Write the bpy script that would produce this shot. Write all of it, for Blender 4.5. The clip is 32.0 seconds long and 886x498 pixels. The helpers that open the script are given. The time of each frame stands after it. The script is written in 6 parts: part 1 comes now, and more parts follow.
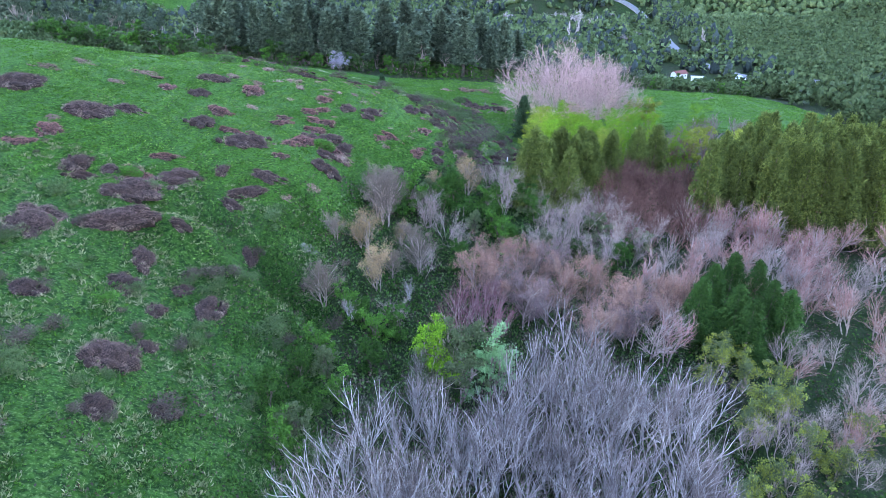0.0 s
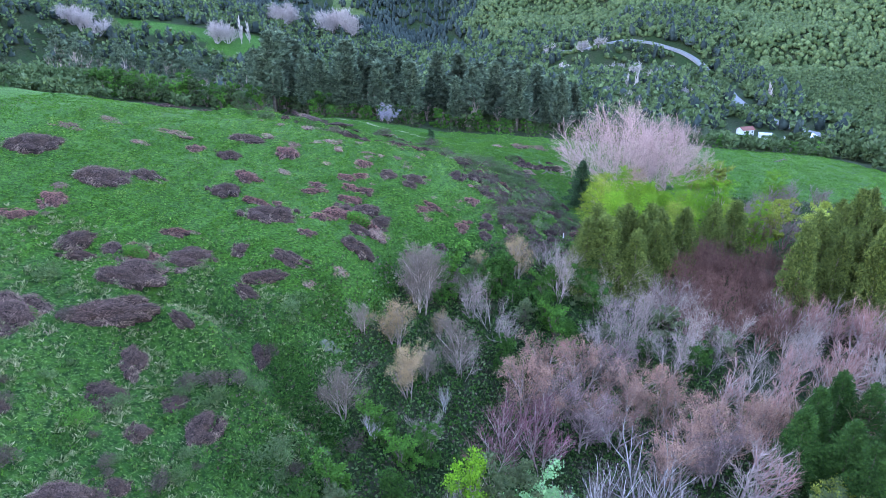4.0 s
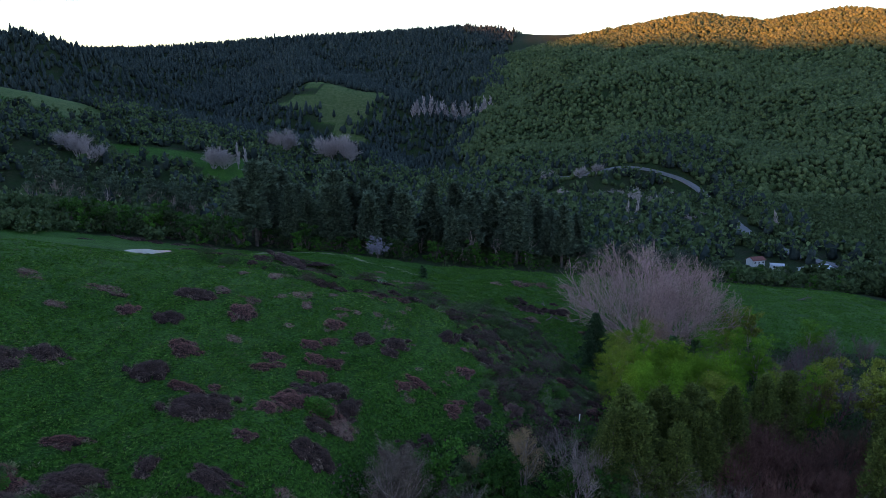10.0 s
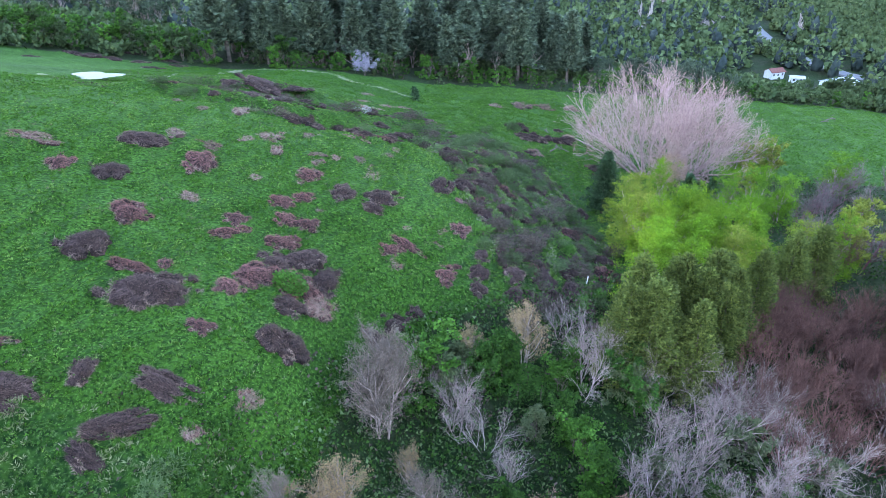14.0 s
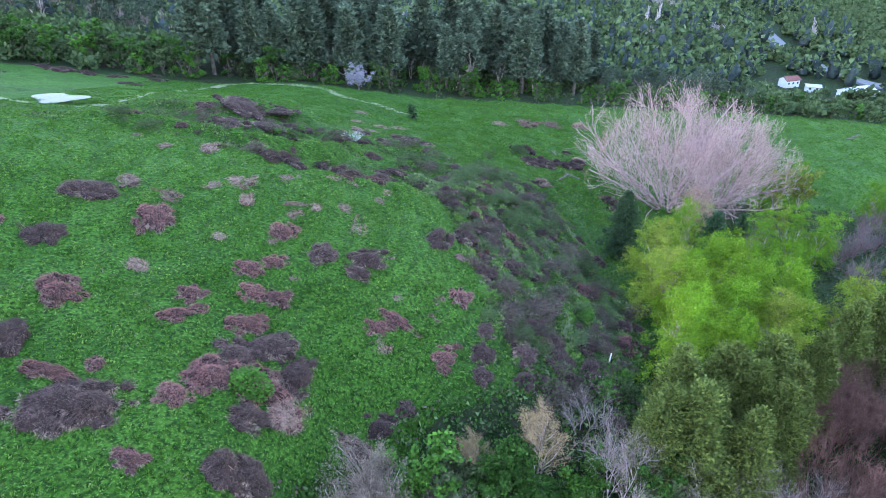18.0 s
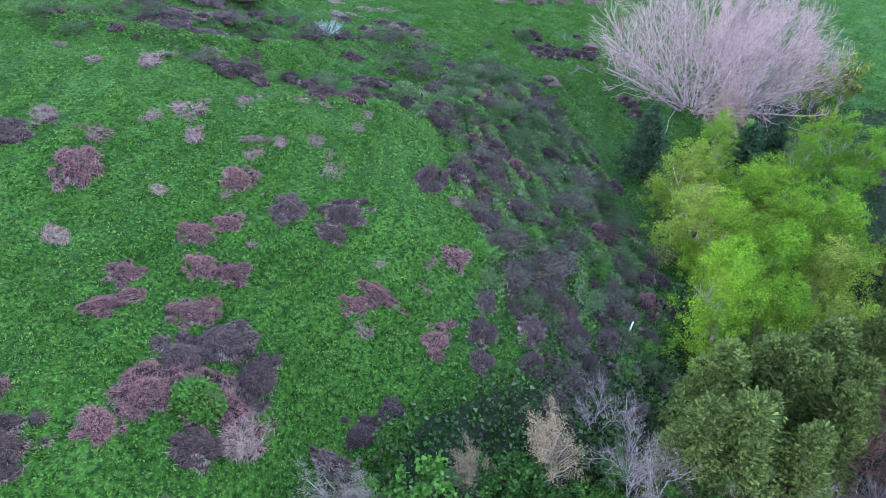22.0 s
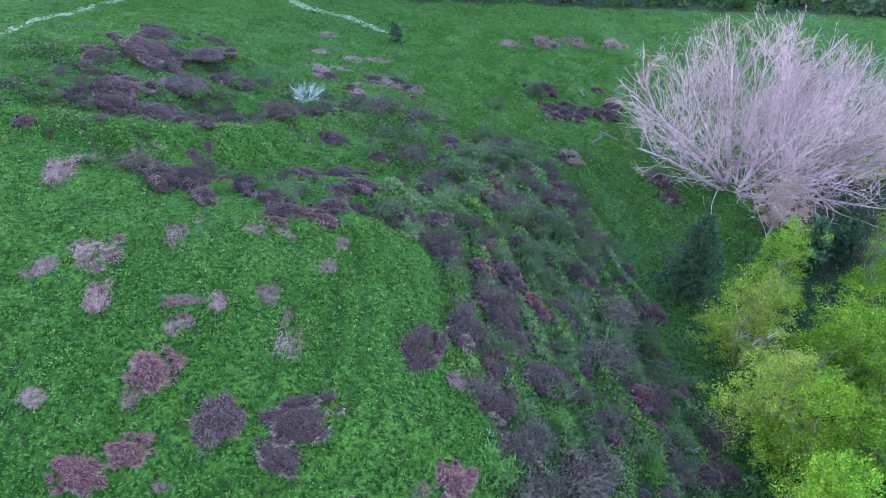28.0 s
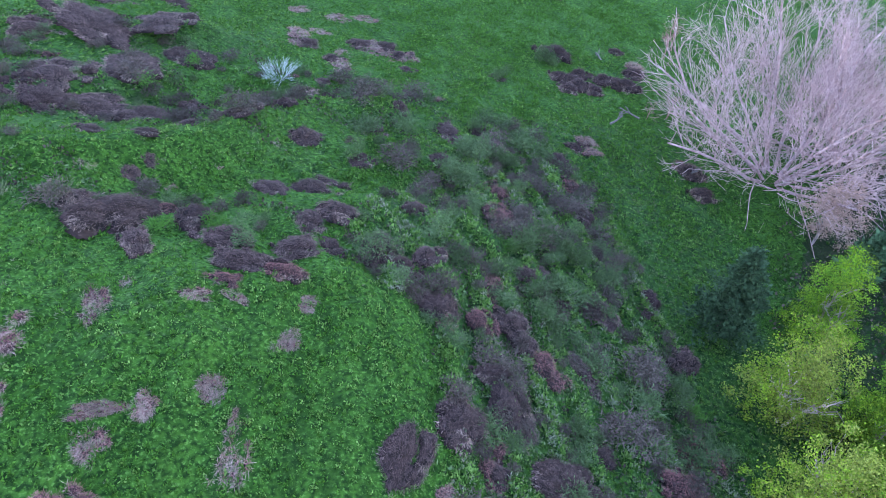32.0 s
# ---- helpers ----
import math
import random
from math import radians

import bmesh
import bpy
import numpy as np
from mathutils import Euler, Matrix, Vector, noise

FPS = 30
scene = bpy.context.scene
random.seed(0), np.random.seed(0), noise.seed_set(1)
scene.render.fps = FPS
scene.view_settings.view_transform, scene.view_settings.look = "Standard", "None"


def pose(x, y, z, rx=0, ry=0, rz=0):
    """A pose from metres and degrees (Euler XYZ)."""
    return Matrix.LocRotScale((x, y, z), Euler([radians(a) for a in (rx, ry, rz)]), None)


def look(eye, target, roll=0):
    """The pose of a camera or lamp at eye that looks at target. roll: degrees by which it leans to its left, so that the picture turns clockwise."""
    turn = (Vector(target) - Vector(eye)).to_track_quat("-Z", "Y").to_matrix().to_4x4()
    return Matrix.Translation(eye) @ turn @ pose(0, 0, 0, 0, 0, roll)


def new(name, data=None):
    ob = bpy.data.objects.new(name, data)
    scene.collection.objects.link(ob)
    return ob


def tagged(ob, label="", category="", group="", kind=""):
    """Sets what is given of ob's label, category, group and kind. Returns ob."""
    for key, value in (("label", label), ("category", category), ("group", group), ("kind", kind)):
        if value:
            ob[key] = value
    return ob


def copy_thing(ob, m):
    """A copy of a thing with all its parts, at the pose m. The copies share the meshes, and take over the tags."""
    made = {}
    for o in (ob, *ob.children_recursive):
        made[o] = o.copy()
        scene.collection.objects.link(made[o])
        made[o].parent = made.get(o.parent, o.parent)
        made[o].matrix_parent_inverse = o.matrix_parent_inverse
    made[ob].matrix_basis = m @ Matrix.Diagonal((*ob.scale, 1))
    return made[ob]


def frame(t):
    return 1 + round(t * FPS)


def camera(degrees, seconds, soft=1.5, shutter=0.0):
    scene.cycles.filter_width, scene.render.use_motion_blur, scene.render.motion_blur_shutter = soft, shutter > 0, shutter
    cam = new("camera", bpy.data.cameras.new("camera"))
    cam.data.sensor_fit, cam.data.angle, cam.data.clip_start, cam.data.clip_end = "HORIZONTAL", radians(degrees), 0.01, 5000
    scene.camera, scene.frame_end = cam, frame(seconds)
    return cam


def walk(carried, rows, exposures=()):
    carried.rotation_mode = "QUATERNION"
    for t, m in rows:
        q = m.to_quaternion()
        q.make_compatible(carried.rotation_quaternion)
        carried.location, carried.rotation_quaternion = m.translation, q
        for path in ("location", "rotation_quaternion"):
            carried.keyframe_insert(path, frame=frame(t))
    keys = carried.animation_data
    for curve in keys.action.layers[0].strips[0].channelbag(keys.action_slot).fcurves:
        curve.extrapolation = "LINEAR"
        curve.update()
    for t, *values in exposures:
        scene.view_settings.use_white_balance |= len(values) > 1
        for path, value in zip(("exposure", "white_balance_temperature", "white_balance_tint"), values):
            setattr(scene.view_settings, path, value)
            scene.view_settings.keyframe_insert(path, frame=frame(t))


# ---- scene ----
PATH = [
    (0.0, pose(0.00, 0.00, 119.00, 62.99, 0.23, -2.83)),
    (0.5, pose(0.21, 2.32, 119.04, 63.00, 0.07, -1.47)),
    (1.0, pose(0.42, 4.66, 119.08, 62.99, 0.11, -1.24)),
    (1.5, pose(0.60, 7.02, 119.12, 63.00, 0.11, -0.46)),
    (2.0, pose(0.75, 9.39, 119.18, 62.97, 0.11, 0.37)),
    (2.5, pose(0.88, 11.79, 119.24, 62.95, 0.12, 1.17)),
    (3.0, pose(1.00, 14.20, 119.31, 62.91, 0.12, 1.73)),
    (3.5, pose(1.11, 16.63, 119.40, 64.01, 0.13, 1.75)),
    (4.0, pose(1.22, 19.04, 119.47, 66.59, 0.15, 1.79)),
    (4.5, pose(1.31, 21.40, 119.51, 69.16, 0.12, 1.80)),
    (6.5, pose(1.77, 30.55, 119.50, 75.21, 0.02, 1.93)),
    (7.0, pose(1.89, 32.81, 119.55, 75.51, -0.01, 1.91)),
    (7.5, pose(2.01, 35.09, 119.63, 77.84, -0.05, 1.91)),
    (8.0, pose(2.15, 37.36, 119.71, 79.05, -0.01, 1.91)),
    (8.5, pose(2.28, 39.66, 119.79, 79.84, -0.03, 1.89)),
    (9.0, pose(2.38, 41.98, 119.88, 79.80, -0.04, 1.86)),
    (9.5, pose(2.44, 44.30, 119.97, 78.83, -0.09, 1.84)),
    (10.0, pose(2.44, 46.62, 120.07, 76.64, -0.08, 1.78)),
    (10.5, pose(2.41, 48.93, 120.18, 74.46, -0.09, 1.73)),
    (11.0, pose(2.37, 51.23, 120.29, 72.29, -0.10, 1.68)),
    (11.5, pose(2.35, 53.55, 120.39, 69.96, -0.14, 1.62)),
    (12.0, pose(2.35, 55.88, 120.46, 67.79, -0.16, 1.57)),
    (12.5, pose(2.39, 58.22, 120.51, 65.60, -0.17, 1.53)),
    (13.0, pose(2.44, 60.55, 120.55, 63.41, -0.10, 1.50)),
    (13.5, pose(2.50, 62.87, 120.60, 61.26, -0.08, 1.44)),
    (14.0, pose(2.55, 65.18, 120.69, 60.06, -0.08, 1.42)),
    (14.5, pose(2.59, 67.51, 120.78, 60.06, -0.07, 1.44)),
    (16.5, pose(2.58, 76.82, 121.17, 59.97, -0.15, 1.54)),
    (17.0, pose(2.54, 79.13, 121.24, 59.96, -0.14, 1.53)),
    (17.5, pose(2.51, 81.45, 121.30, 59.95, -0.15, 1.53)),
    (18.0, pose(2.49, 83.76, 121.35, 59.85, -0.14, 1.51)),
    (18.5, pose(2.46, 86.08, 121.39, 58.06, -0.12, 1.47)),
    (19.0, pose(2.45, 88.41, 121.42, 55.92, -0.15, 1.35)),
    (19.5, pose(2.45, 90.78, 121.47, 53.74, -0.13, 1.34)),
    (20.0, pose(2.48, 93.18, 121.50, 51.55, -0.05, 1.22)),
    (20.5, pose(2.53, 95.57, 121.53, 49.36, -0.04, 1.10)),
    (21.0, pose(2.58, 97.95, 121.54, 48.18, 0.01, 1.10)),
    (21.5, pose(2.66, 100.32, 121.53, 48.19, 0.08, 1.07)),
    (22.0, pose(2.73, 102.70, 121.49, 48.16, 0.11, 1.10)),
    (22.5, pose(2.81, 105.09, 121.40, 48.19, 0.03, 1.25)),
    (23.0, pose(2.88, 107.46, 121.28, 48.25, 0.09, 1.33)),
    (23.5, pose(2.93, 109.80, 121.10, 48.24, 0.07, 1.32)),
    (24.0, pose(2.94, 112.12, 120.89, 48.38, 0.11, 1.30)),
    (24.5, pose(2.92, 114.44, 120.65, 48.38, 0.11, 1.30)),
    (25.0, pose(2.89, 116.75, 120.41, 48.26, 0.01, 1.37)),
    (25.5, pose(2.85, 119.03, 120.23, 48.21, -0.01, 1.34)),
    (27.5, pose(2.69, 127.83, 120.23, 48.51, -0.14, 1.43)),
    (28.0, pose(2.70, 130.09, 120.20, 48.57, -0.02, 1.42)),
    (28.5, pose(2.75, 132.36, 120.16, 48.53, -0.05, 1.46)),
    (29.0, pose(2.79, 134.63, 120.13, 46.43, -0.02, 1.48)),
    (29.5, pose(2.82, 136.90, 120.12, 43.88, -0.02, 1.52)),
    (30.0, pose(2.86, 139.17, 120.08, 42.38, 0.01, 1.54)),
    (30.5, pose(2.90, 141.45, 119.99, 42.29, 0.06, 1.56)),
    (31.0, pose(2.97, 143.75, 119.81, 42.33, 0.10, 1.60)),
    (31.5, pose(3.10, 146.12, 119.53, 42.13, 0.09, 1.60)),
    (32.0, pose(3.25, 148.50, 119.25, 42.20, 0.08, 1.60)),
]
EXPOSURES = [(0.0, 5.0, 6650, 37), (4.5, 5.0, 6550, 37), (7.0, 4.3, 5950, 37), (8.4, 1.95, 5900, 34), (9.5, 1.55, 5900, 34), (10.0, 2.4, 6300, 34), (10.5, 3.5, 6400, 35), (11.3, 4.9, 6600, 35),
             (14.0, 4.9, 6950, 34), (22.0, 4.9, 6700, 36), (28.0, 4.85, 6400, 40), (32.0, 4.8, 6400, 40)]
cam = camera(67.36, 32.0, 0.3)
walk(cam, PATH, EXPOSURES)

# ---- light: a clear evening, the sun low behind an unseen ridge added in the south-west ----
SUN_EL, SUN_AZ = 4.0, 228.0
world = bpy.data.worlds.new("evening_sky")
scene.world = world
world.use_nodes = True
wn = world.node_tree
sky = wn.nodes.new("ShaderNodeTexSky")
sky.sky_type, sky.sun_disc = "NISHITA", False
sky.sun_elevation, sky.sun_rotation = radians(SUN_EL), radians(SUN_AZ)
sky.altitude, sky.air_density, sky.dust_density, sky.ozone_density = 100, 1.0, 0.2, 2.0
wn.nodes["Background"].inputs["Strength"].default_value = 0.15
wn.links.new(sky.outputs["Color"], wn.nodes["Background"].inputs["Color"])
sun_data = bpy.data.lights.new("sun", "SUN")
sun_data.energy, sun_data.angle, sun_data.color = 5.0, radians(0.6), (1.0, 0.29, 0.07)
sun_way = Vector((math.sin(radians(SUN_AZ)) * math.cos(radians(SUN_EL)), math.cos(radians(SUN_AZ)) * math.cos(radians(SUN_EL)), math.sin(radians(SUN_EL))))
sun = new("sun", sun_data)
sun.matrix_world = look(sun_way * 100, (0, 0, 0))

# ---- materials ----


def mix_rgb(nt, fac, a, b):
    n = nt.nodes.new("ShaderNodeMix")
    n.data_type = "RGBA"
    for sock, v in ((n.inputs[0], fac), (n.inputs[6], a), (n.inputs[7], b)):
        if isinstance(v, bpy.types.NodeSocket):
            nt.links.new(v, sock)
        else:
            sock.default_value = v if isinstance(v, float) else (*v, 1)
    return n.outputs[2]


def noise_fac(nt, scale, lo=0.35, hi=0.65, detail=4.0, coord="Object"):
    tc = nt.nodes.new("ShaderNodeTexCoord")
    n = nt.nodes.new("ShaderNodeTexNoise")
    n.inputs["Scale"].default_value, n.inputs["Detail"].default_value = scale, detail
    nt.links.new(tc.outputs[coord], n.inputs["Vector"])
    r = nt.nodes.new("ShaderNodeMapRange")
    r.inputs["From Min"].default_value, r.inputs["From Max"].default_value = lo, hi
    nt.links.new(n.outputs["Fac"], r.inputs["Value"])
    return r.outputs["Result"], n.outputs["Fac"]


def finish(nt, color, rough, bump=None, bump_strength=0.5, bump_distance=0.1, translucent=0.0, metallic=0.0, fuzz=None):
    b = nt.nodes["Principled BSDF"]
    if fuzz:
        b.inputs["Sheen Roughness"].default_value = 0.5
        at, bare = nt.nodes.new("ShaderNodeAttribute"), nt.nodes.new("ShaderNodeMapRange")
        at.attribute_name = "wood"
        bare.inputs["To Min"].default_value, bare.inputs["To Max"].default_value = 0.07, 0.0
        nt.links.new(at.outputs["Fac"], bare.inputs["Value"])
        nt.links.new(bare.outputs["Result"], b.inputs["Sheen Weight"])
        b.inputs["Sheen Tint"].default_value = (*fuzz, 1)
    if isinstance(color, bpy.types.NodeSocket):
        nt.links.new(color, b.inputs["Base Color"])
    else:
        b.inputs["Base Color"].default_value = (*color, 1)
    b.inputs["Roughness"].default_value, b.inputs["Metallic"].default_value = rough, metallic
    b.inputs["Specular IOR Level"].default_value = 0.08 if rough > 0.4 else 0.4
    if bump is not None:
        n = nt.nodes.new("ShaderNodeBump")
        n.inputs["Strength"].default_value, n.inputs["Distance"].default_value = bump_strength, bump_distance
        nt.links.new(bump, n.inputs["Height"])
        nt.links.new(n.outputs["Normal"], b.inputs["Normal"])
    if translucent:
        tr = nt.nodes.new("ShaderNodeBsdfTranslucent")
        ms = nt.nodes.new("ShaderNodeMixShader")
        ms.inputs[0].default_value = translucent
        if isinstance(color, bpy.types.NodeSocket):
            nt.links.new(color, tr.inputs["Color"])
        else:
            tr.inputs["Color"].default_value = (*color, 1)
        nt.links.new(b.outputs[0], ms.inputs[1])
        nt.links.new(tr.outputs[0], ms.inputs[2])
        nt.links.new(ms.outputs[0], nt.nodes["Material Output"].inputs["Surface"])


def blank(name):
    m = bpy.data.materials.new(name)
    m.use_nodes = True
    return m, m.node_tree


def earth(name, cols, scales, rough=0.9, bump=0.6, dist=0.15):
    """Ground cover: three colours mixed by broad and fine noise."""
    m, nt = blank(name)
    f1, _ = noise_fac(nt, scales[0], 0.35, 0.65, 5.0)
    f2, raw = noise_fac(nt, scales[1], 0.38, 0.62, 6.0)
    f3, _ = noise_fac(nt, scales[2], 0.55, 0.72, 3.0)
    c = mix_rgb(nt, f1, cols[0], cols[1])
    c = mix_rgb(nt, f2, c, cols[2])
    c = mix_rgb(nt, f3, c, cols[3])
    finish(nt, c, rough, raw, bump, dist)
    return m


def land(name, covers):
    """The ground: grass, with other covers laid over it where the plan says, their edges frayed by noise."""
    m, nt = blank(name)
    fray, _ = noise_fac(nt, 0.9, 0.3, 0.7, 6.0)
    color, relief = None, None
    for mask, cols, scales in covers:
        f1, _ = noise_fac(nt, scales[0], 0.35, 0.65, 5.0)
        f2, raw = noise_fac(nt, scales[1], 0.38, 0.62, 6.0)
        f3, _ = noise_fac(nt, scales[2], 0.54, 0.70, 3.0)
        c = mix_rgb(nt, f1, cols[0], cols[1])
        c = mix_rgb(nt, f2, c, cols[2])
        c = mix_rgb(nt, f3, c, cols[3])
        if mask is None:
            tr = nt.nodes.new("ShaderNodeAttribute")
            tr.attribute_name = "tread"
            worn = nt.nodes.new("ShaderNodeMath")
            worn.operation = "MULTIPLY"
            nt.links.new(tr.outputs["Fac"], worn.inputs[0])
            nt.links.new(fray, worn.inputs[1])
            color, relief = mix_rgb(nt, worn.outputs[0], c, cols[2]), raw
            continue
        at = nt.nodes.new("ShaderNodeAttribute")
        at.attribute_name = mask
        add = nt.nodes.new("ShaderNodeMath")
        add.operation = "MULTIPLY_ADD"
        nt.links.new(fray, add.inputs[0])
        add.inputs[1].default_value = 0.6
        nt.links.new(at.outputs["Fac"], add.inputs[2])
        step = nt.nodes.new("ShaderNodeMapRange")
        step.inputs["From Min"].default_value, step.inputs["From Max"].default_value = 0.68, 0.92
        nt.links.new(add.outputs[0], step.inputs["Value"])
        color = mix_rgb(nt, step.outputs["Result"], color, c)
    finish(nt, color, 0.9, relief, 0.9, 0.35, fuzz=(0.22, 0.74, 0.18))
    return m


def leaves(name, a, b, c, translucent=0.3, rough=0.6):
    """Foliage: each leaf clump its own shade, each plant a slight cast of its own."""
    m, nt = blank(name)
    g = nt.nodes.new("ShaderNodeNewGeometry")
    o = nt.nodes.new("ShaderNodeObjectInfo")
    f1, _ = noise_fac(nt, 0.8, 0.38, 0.62, 4.0)
    col = mix_rgb(nt, g.outputs["Random Per Island"], a, b)
    k = nt.nodes.new("ShaderNodeMath")
    k.operation = "MULTIPLY"
    nt.links.new(f1, k.inputs[0])
    k.inputs[1].default_value = 0.6
    col = mix_rgb(nt, k.outputs[0], col, c)
    h = nt.nodes.new("ShaderNodeHueSaturation")
    v = nt.nodes.new("ShaderNodeMapRange")
    v.inputs["To Min"].default_value, v.inputs["To Max"].default_value = 0.75, 1.25
    nt.links.new(o.outputs["Random"], v.inputs["Value"])
    nt.links.new(v.outputs["Result"], h.inputs["Value"])
    nt.links.new(col, h.inputs["Color"])
    finish(nt, h.outputs["Color"], rough, translucent=translucent)
    return m


def crown_cover(name, a, b, c, grain=0.45):
    """Far tree crowns: each its own tone, flecked darker by noise, with leafy relief."""
    m, nt = blank(name)
    g = nt.nodes.new("ShaderNodeNewGeometry")
    f1, _ = noise_fac(nt, 0.012, 0.4, 0.6, 3.0)
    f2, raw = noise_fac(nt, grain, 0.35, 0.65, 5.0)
    col = mix_rgb(nt, g.outputs["Random Per Island"], a, b)
    k = nt.nodes.new("ShaderNodeMath")
    k.operation = "MULTIPLY"
    nt.links.new(f1, k.inputs[0])
    k.inputs[1].default_value = 0.5
    col = mix_rgb(nt, k.outputs[0], col, c)
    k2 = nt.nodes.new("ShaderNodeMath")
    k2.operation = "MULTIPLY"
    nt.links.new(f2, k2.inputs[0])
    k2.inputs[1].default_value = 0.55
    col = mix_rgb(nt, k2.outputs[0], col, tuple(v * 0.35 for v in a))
    finish(nt, col, 0.8, raw, 1.0, 1.6)
    return m


def bark(name, a, b, scale=1.5):
    m, nt = blank(name)
    f, raw = noise_fac(nt, scale, 0.35, 0.65, 5.0)
    o = nt.nodes.new("ShaderNodeObjectInfo")
    col = mix_rgb(nt, f, a, b)
    h = nt.nodes.new("ShaderNodeHueSaturation")
    v = nt.nodes.new("ShaderNodeMapRange")
    v.inputs["To Min"].default_value, v.inputs["To Max"].default_value = 0.8, 1.2
    nt.links.new(o.outputs["Random"], v.inputs["Value"])
    nt.links.new(v.outputs["Result"], h.inputs["Value"])
    nt.links.new(col, h.inputs["Color"])
    finish(nt, h.outputs["Color"], 0.85, raw, 0.5, 0.03)
    return m


def plain(name, col, rough=0.7, scale=2.0, spread=0.15, metallic=0.0):
    m, nt = blank(name)
    f, raw = noise_fac(nt, scale, 0.3, 0.7, 5.0)
    c = mix_rgb(nt, f, tuple(v * (1 - spread) for v in col), tuple(min(1, v * (1 + spread)) for v in col))
    finish(nt, c, rough, raw, 0.2, 0.02, metallic=metallic)
    return m


M_LAND = land("hill_ground", (
    # grass ground is darkened to stand for shaded gaps between the tufts
    (None, ((0.016, 0.062, 0.007), (0.034, 0.104, 0.012), (0.005, 0.022, 0.003), (0.062, 0.150, 0.026)), (0.09, 2.2, 4.2)),
    ("rough", ((0.013, 0.052, 0.008), (0.025, 0.070, 0.011), (0.004, 0.019, 0.004), (0.066, 0.112, 0.034)), (0.12, 1.5, 3.6)),
    ("wood", ((0.016, 0.040, 0.012), (0.034, 0.032, 0.021), (0.010, 0.024, 0.008), (0.036, 0.058, 0.018)), (0.08, 0.7, 2.4)),
    ("grazed", ((0.060, 0.085, 0.028), (0.085, 0.100, 0.040), (0.035, 0.060, 0.018), (0.110, 0.120, 0.060)), (0.02, 0.2, 0.6)),
    ("track", ((0.17, 0.17, 0.11), (0.10, 0.14, 0.06), (0.21, 0.19, 0.14), (0.07, 0.12, 0.04)), (0.2, 0.8, 2.0)),
    ("slip", ((0.10, 0.105, 0.080), (0.07, 0.085, 0.050), (0.14, 0.135, 0.110), (0.05, 0.08, 0.035)), (0.3, 0.9, 2.5)),
))
M_TUFT = leaves("grass_blades", (0.014, 0.062, 0.007), (0.070, 0.195, 0.024), (0.030, 0.100, 0.012), 0.3)
M_PADDOCK = leaves("paddock_blades", (0.030, 0.105, 0.012), (0.115, 0.290, 0.045), (0.050, 0.150, 0.020), 0.3)
M_TUSSOCK = leaves("pale_tussock_blades", (0.036, 0.115, 0.016), (0.200, 0.330, 0.085), (0.058, 0.150, 0.024), 0.3)
M_STRAW = leaves("straw_grass", (0.070, 0.105, 0.040), (0.27, 0.25, 0.150), (0.08, 0.12, 0.045), 0.25)
M_BANKSTRAW = leaves("grey_straw", (0.08, 0.095, 0.050), (0.31, 0.30, 0.215), (0.11, 0.15, 0.075), 0.2)
M_CANE = leaves("bramble_canes", (0.076, 0.028, 0.024), (0.350, 0.150, 0.128), (0.155, 0.072, 0.060), 0.0, 0.8)
M_CANE_DARK = leaves("dark_bramble_canes", (0.030, 0.018, 0.015), (0.175, 0.105, 0.090), (0.066, 0.043, 0.036), 0.0, 0.8)
# solid heart, coloured dark to stand for the shade between the canes
M_CANE_BASE = earth("bramble_shaded_heart", ((0.034, 0.020, 0.017), (0.046, 0.027, 0.023), (0.014, 0.010, 0.009), (0.080, 0.050, 0.044)), (0.5, 2.5, 6.0), 0.9, 1.0, 0.3)
M_DEAD = leaves("dead_fringe", (0.110, 0.066, 0.052), (0.37, 0.250, 0.200), (0.19, 0.130, 0.100), 0.1)
M_LILAC = bark("lilac_grey_bark", (0.120, 0.092, 0.086), (0.24, 0.192, 0.182))
M_WHITE = bark("pale_bark", (0.34, 0.36, 0.35), (0.50, 0.51, 0.50))
M_PINKBARK = bark("pinkish_bark", (0.20, 0.100, 0.088), (0.44, 0.235, 0.205))
M_PALEBARK = bark("greyish_bark", (0.17, 0.125, 0.110), (0.40, 0.315, 0.282))
M_MAROON = bark("maroon_bark", (0.080, 0.038, 0.030), (0.210, 0.108, 0.088))
M_RED = bark("red_bark", (0.15, 0.060, 0.075), (0.26, 0.115, 0.135))
M_BROWNBARK = bark("brown_bark", (0.075, 0.060, 0.048), (0.16, 0.13, 0.11))
M_BIGBARK = bark("silvery_pink_bark", (0.24, 0.150, 0.138), (0.52, 0.350, 0.322))
M_VALLEYBARK = bark("pale_lichened_bark", (0.22, 0.185, 0.180), (0.44, 0.375, 0.370))
M_RUSTY = leaves("rusty_leaves", (0.170, 0.080, 0.058), (0.42, 0.240, 0.172), (0.22, 0.130, 0.112), 0.2)
M_PLUM = leaves("plum_brown_leaves", (0.12, 0.074, 0.074), (0.31, 0.205, 0.200), (0.16, 0.112, 0.105), 0.15)
M_TAWNY = leaves("tawny_leaves", (0.20, 0.125, 0.060), (0.42, 0.28, 0.150), (0.24, 0.170, 0.100), 0.2)
M_FAWN = leaves("fawn_leaves", (0.10, 0.074, 0.058), (0.26, 0.190, 0.150), (0.14, 0.115, 0.085), 0.15)
M_YELLOW = leaves("fresh_yellow_leaves", (0.046, 0.096, 0.008), (0.265, 0.430, 0.024), (0.100, 0.165, 0.018), 0.2)
M_LIME = leaves("lime_leaves", (0.030, 0.095, 0.008), (0.190, 0.400, 0.022), (0.062, 0.150, 0.016), 0.2)
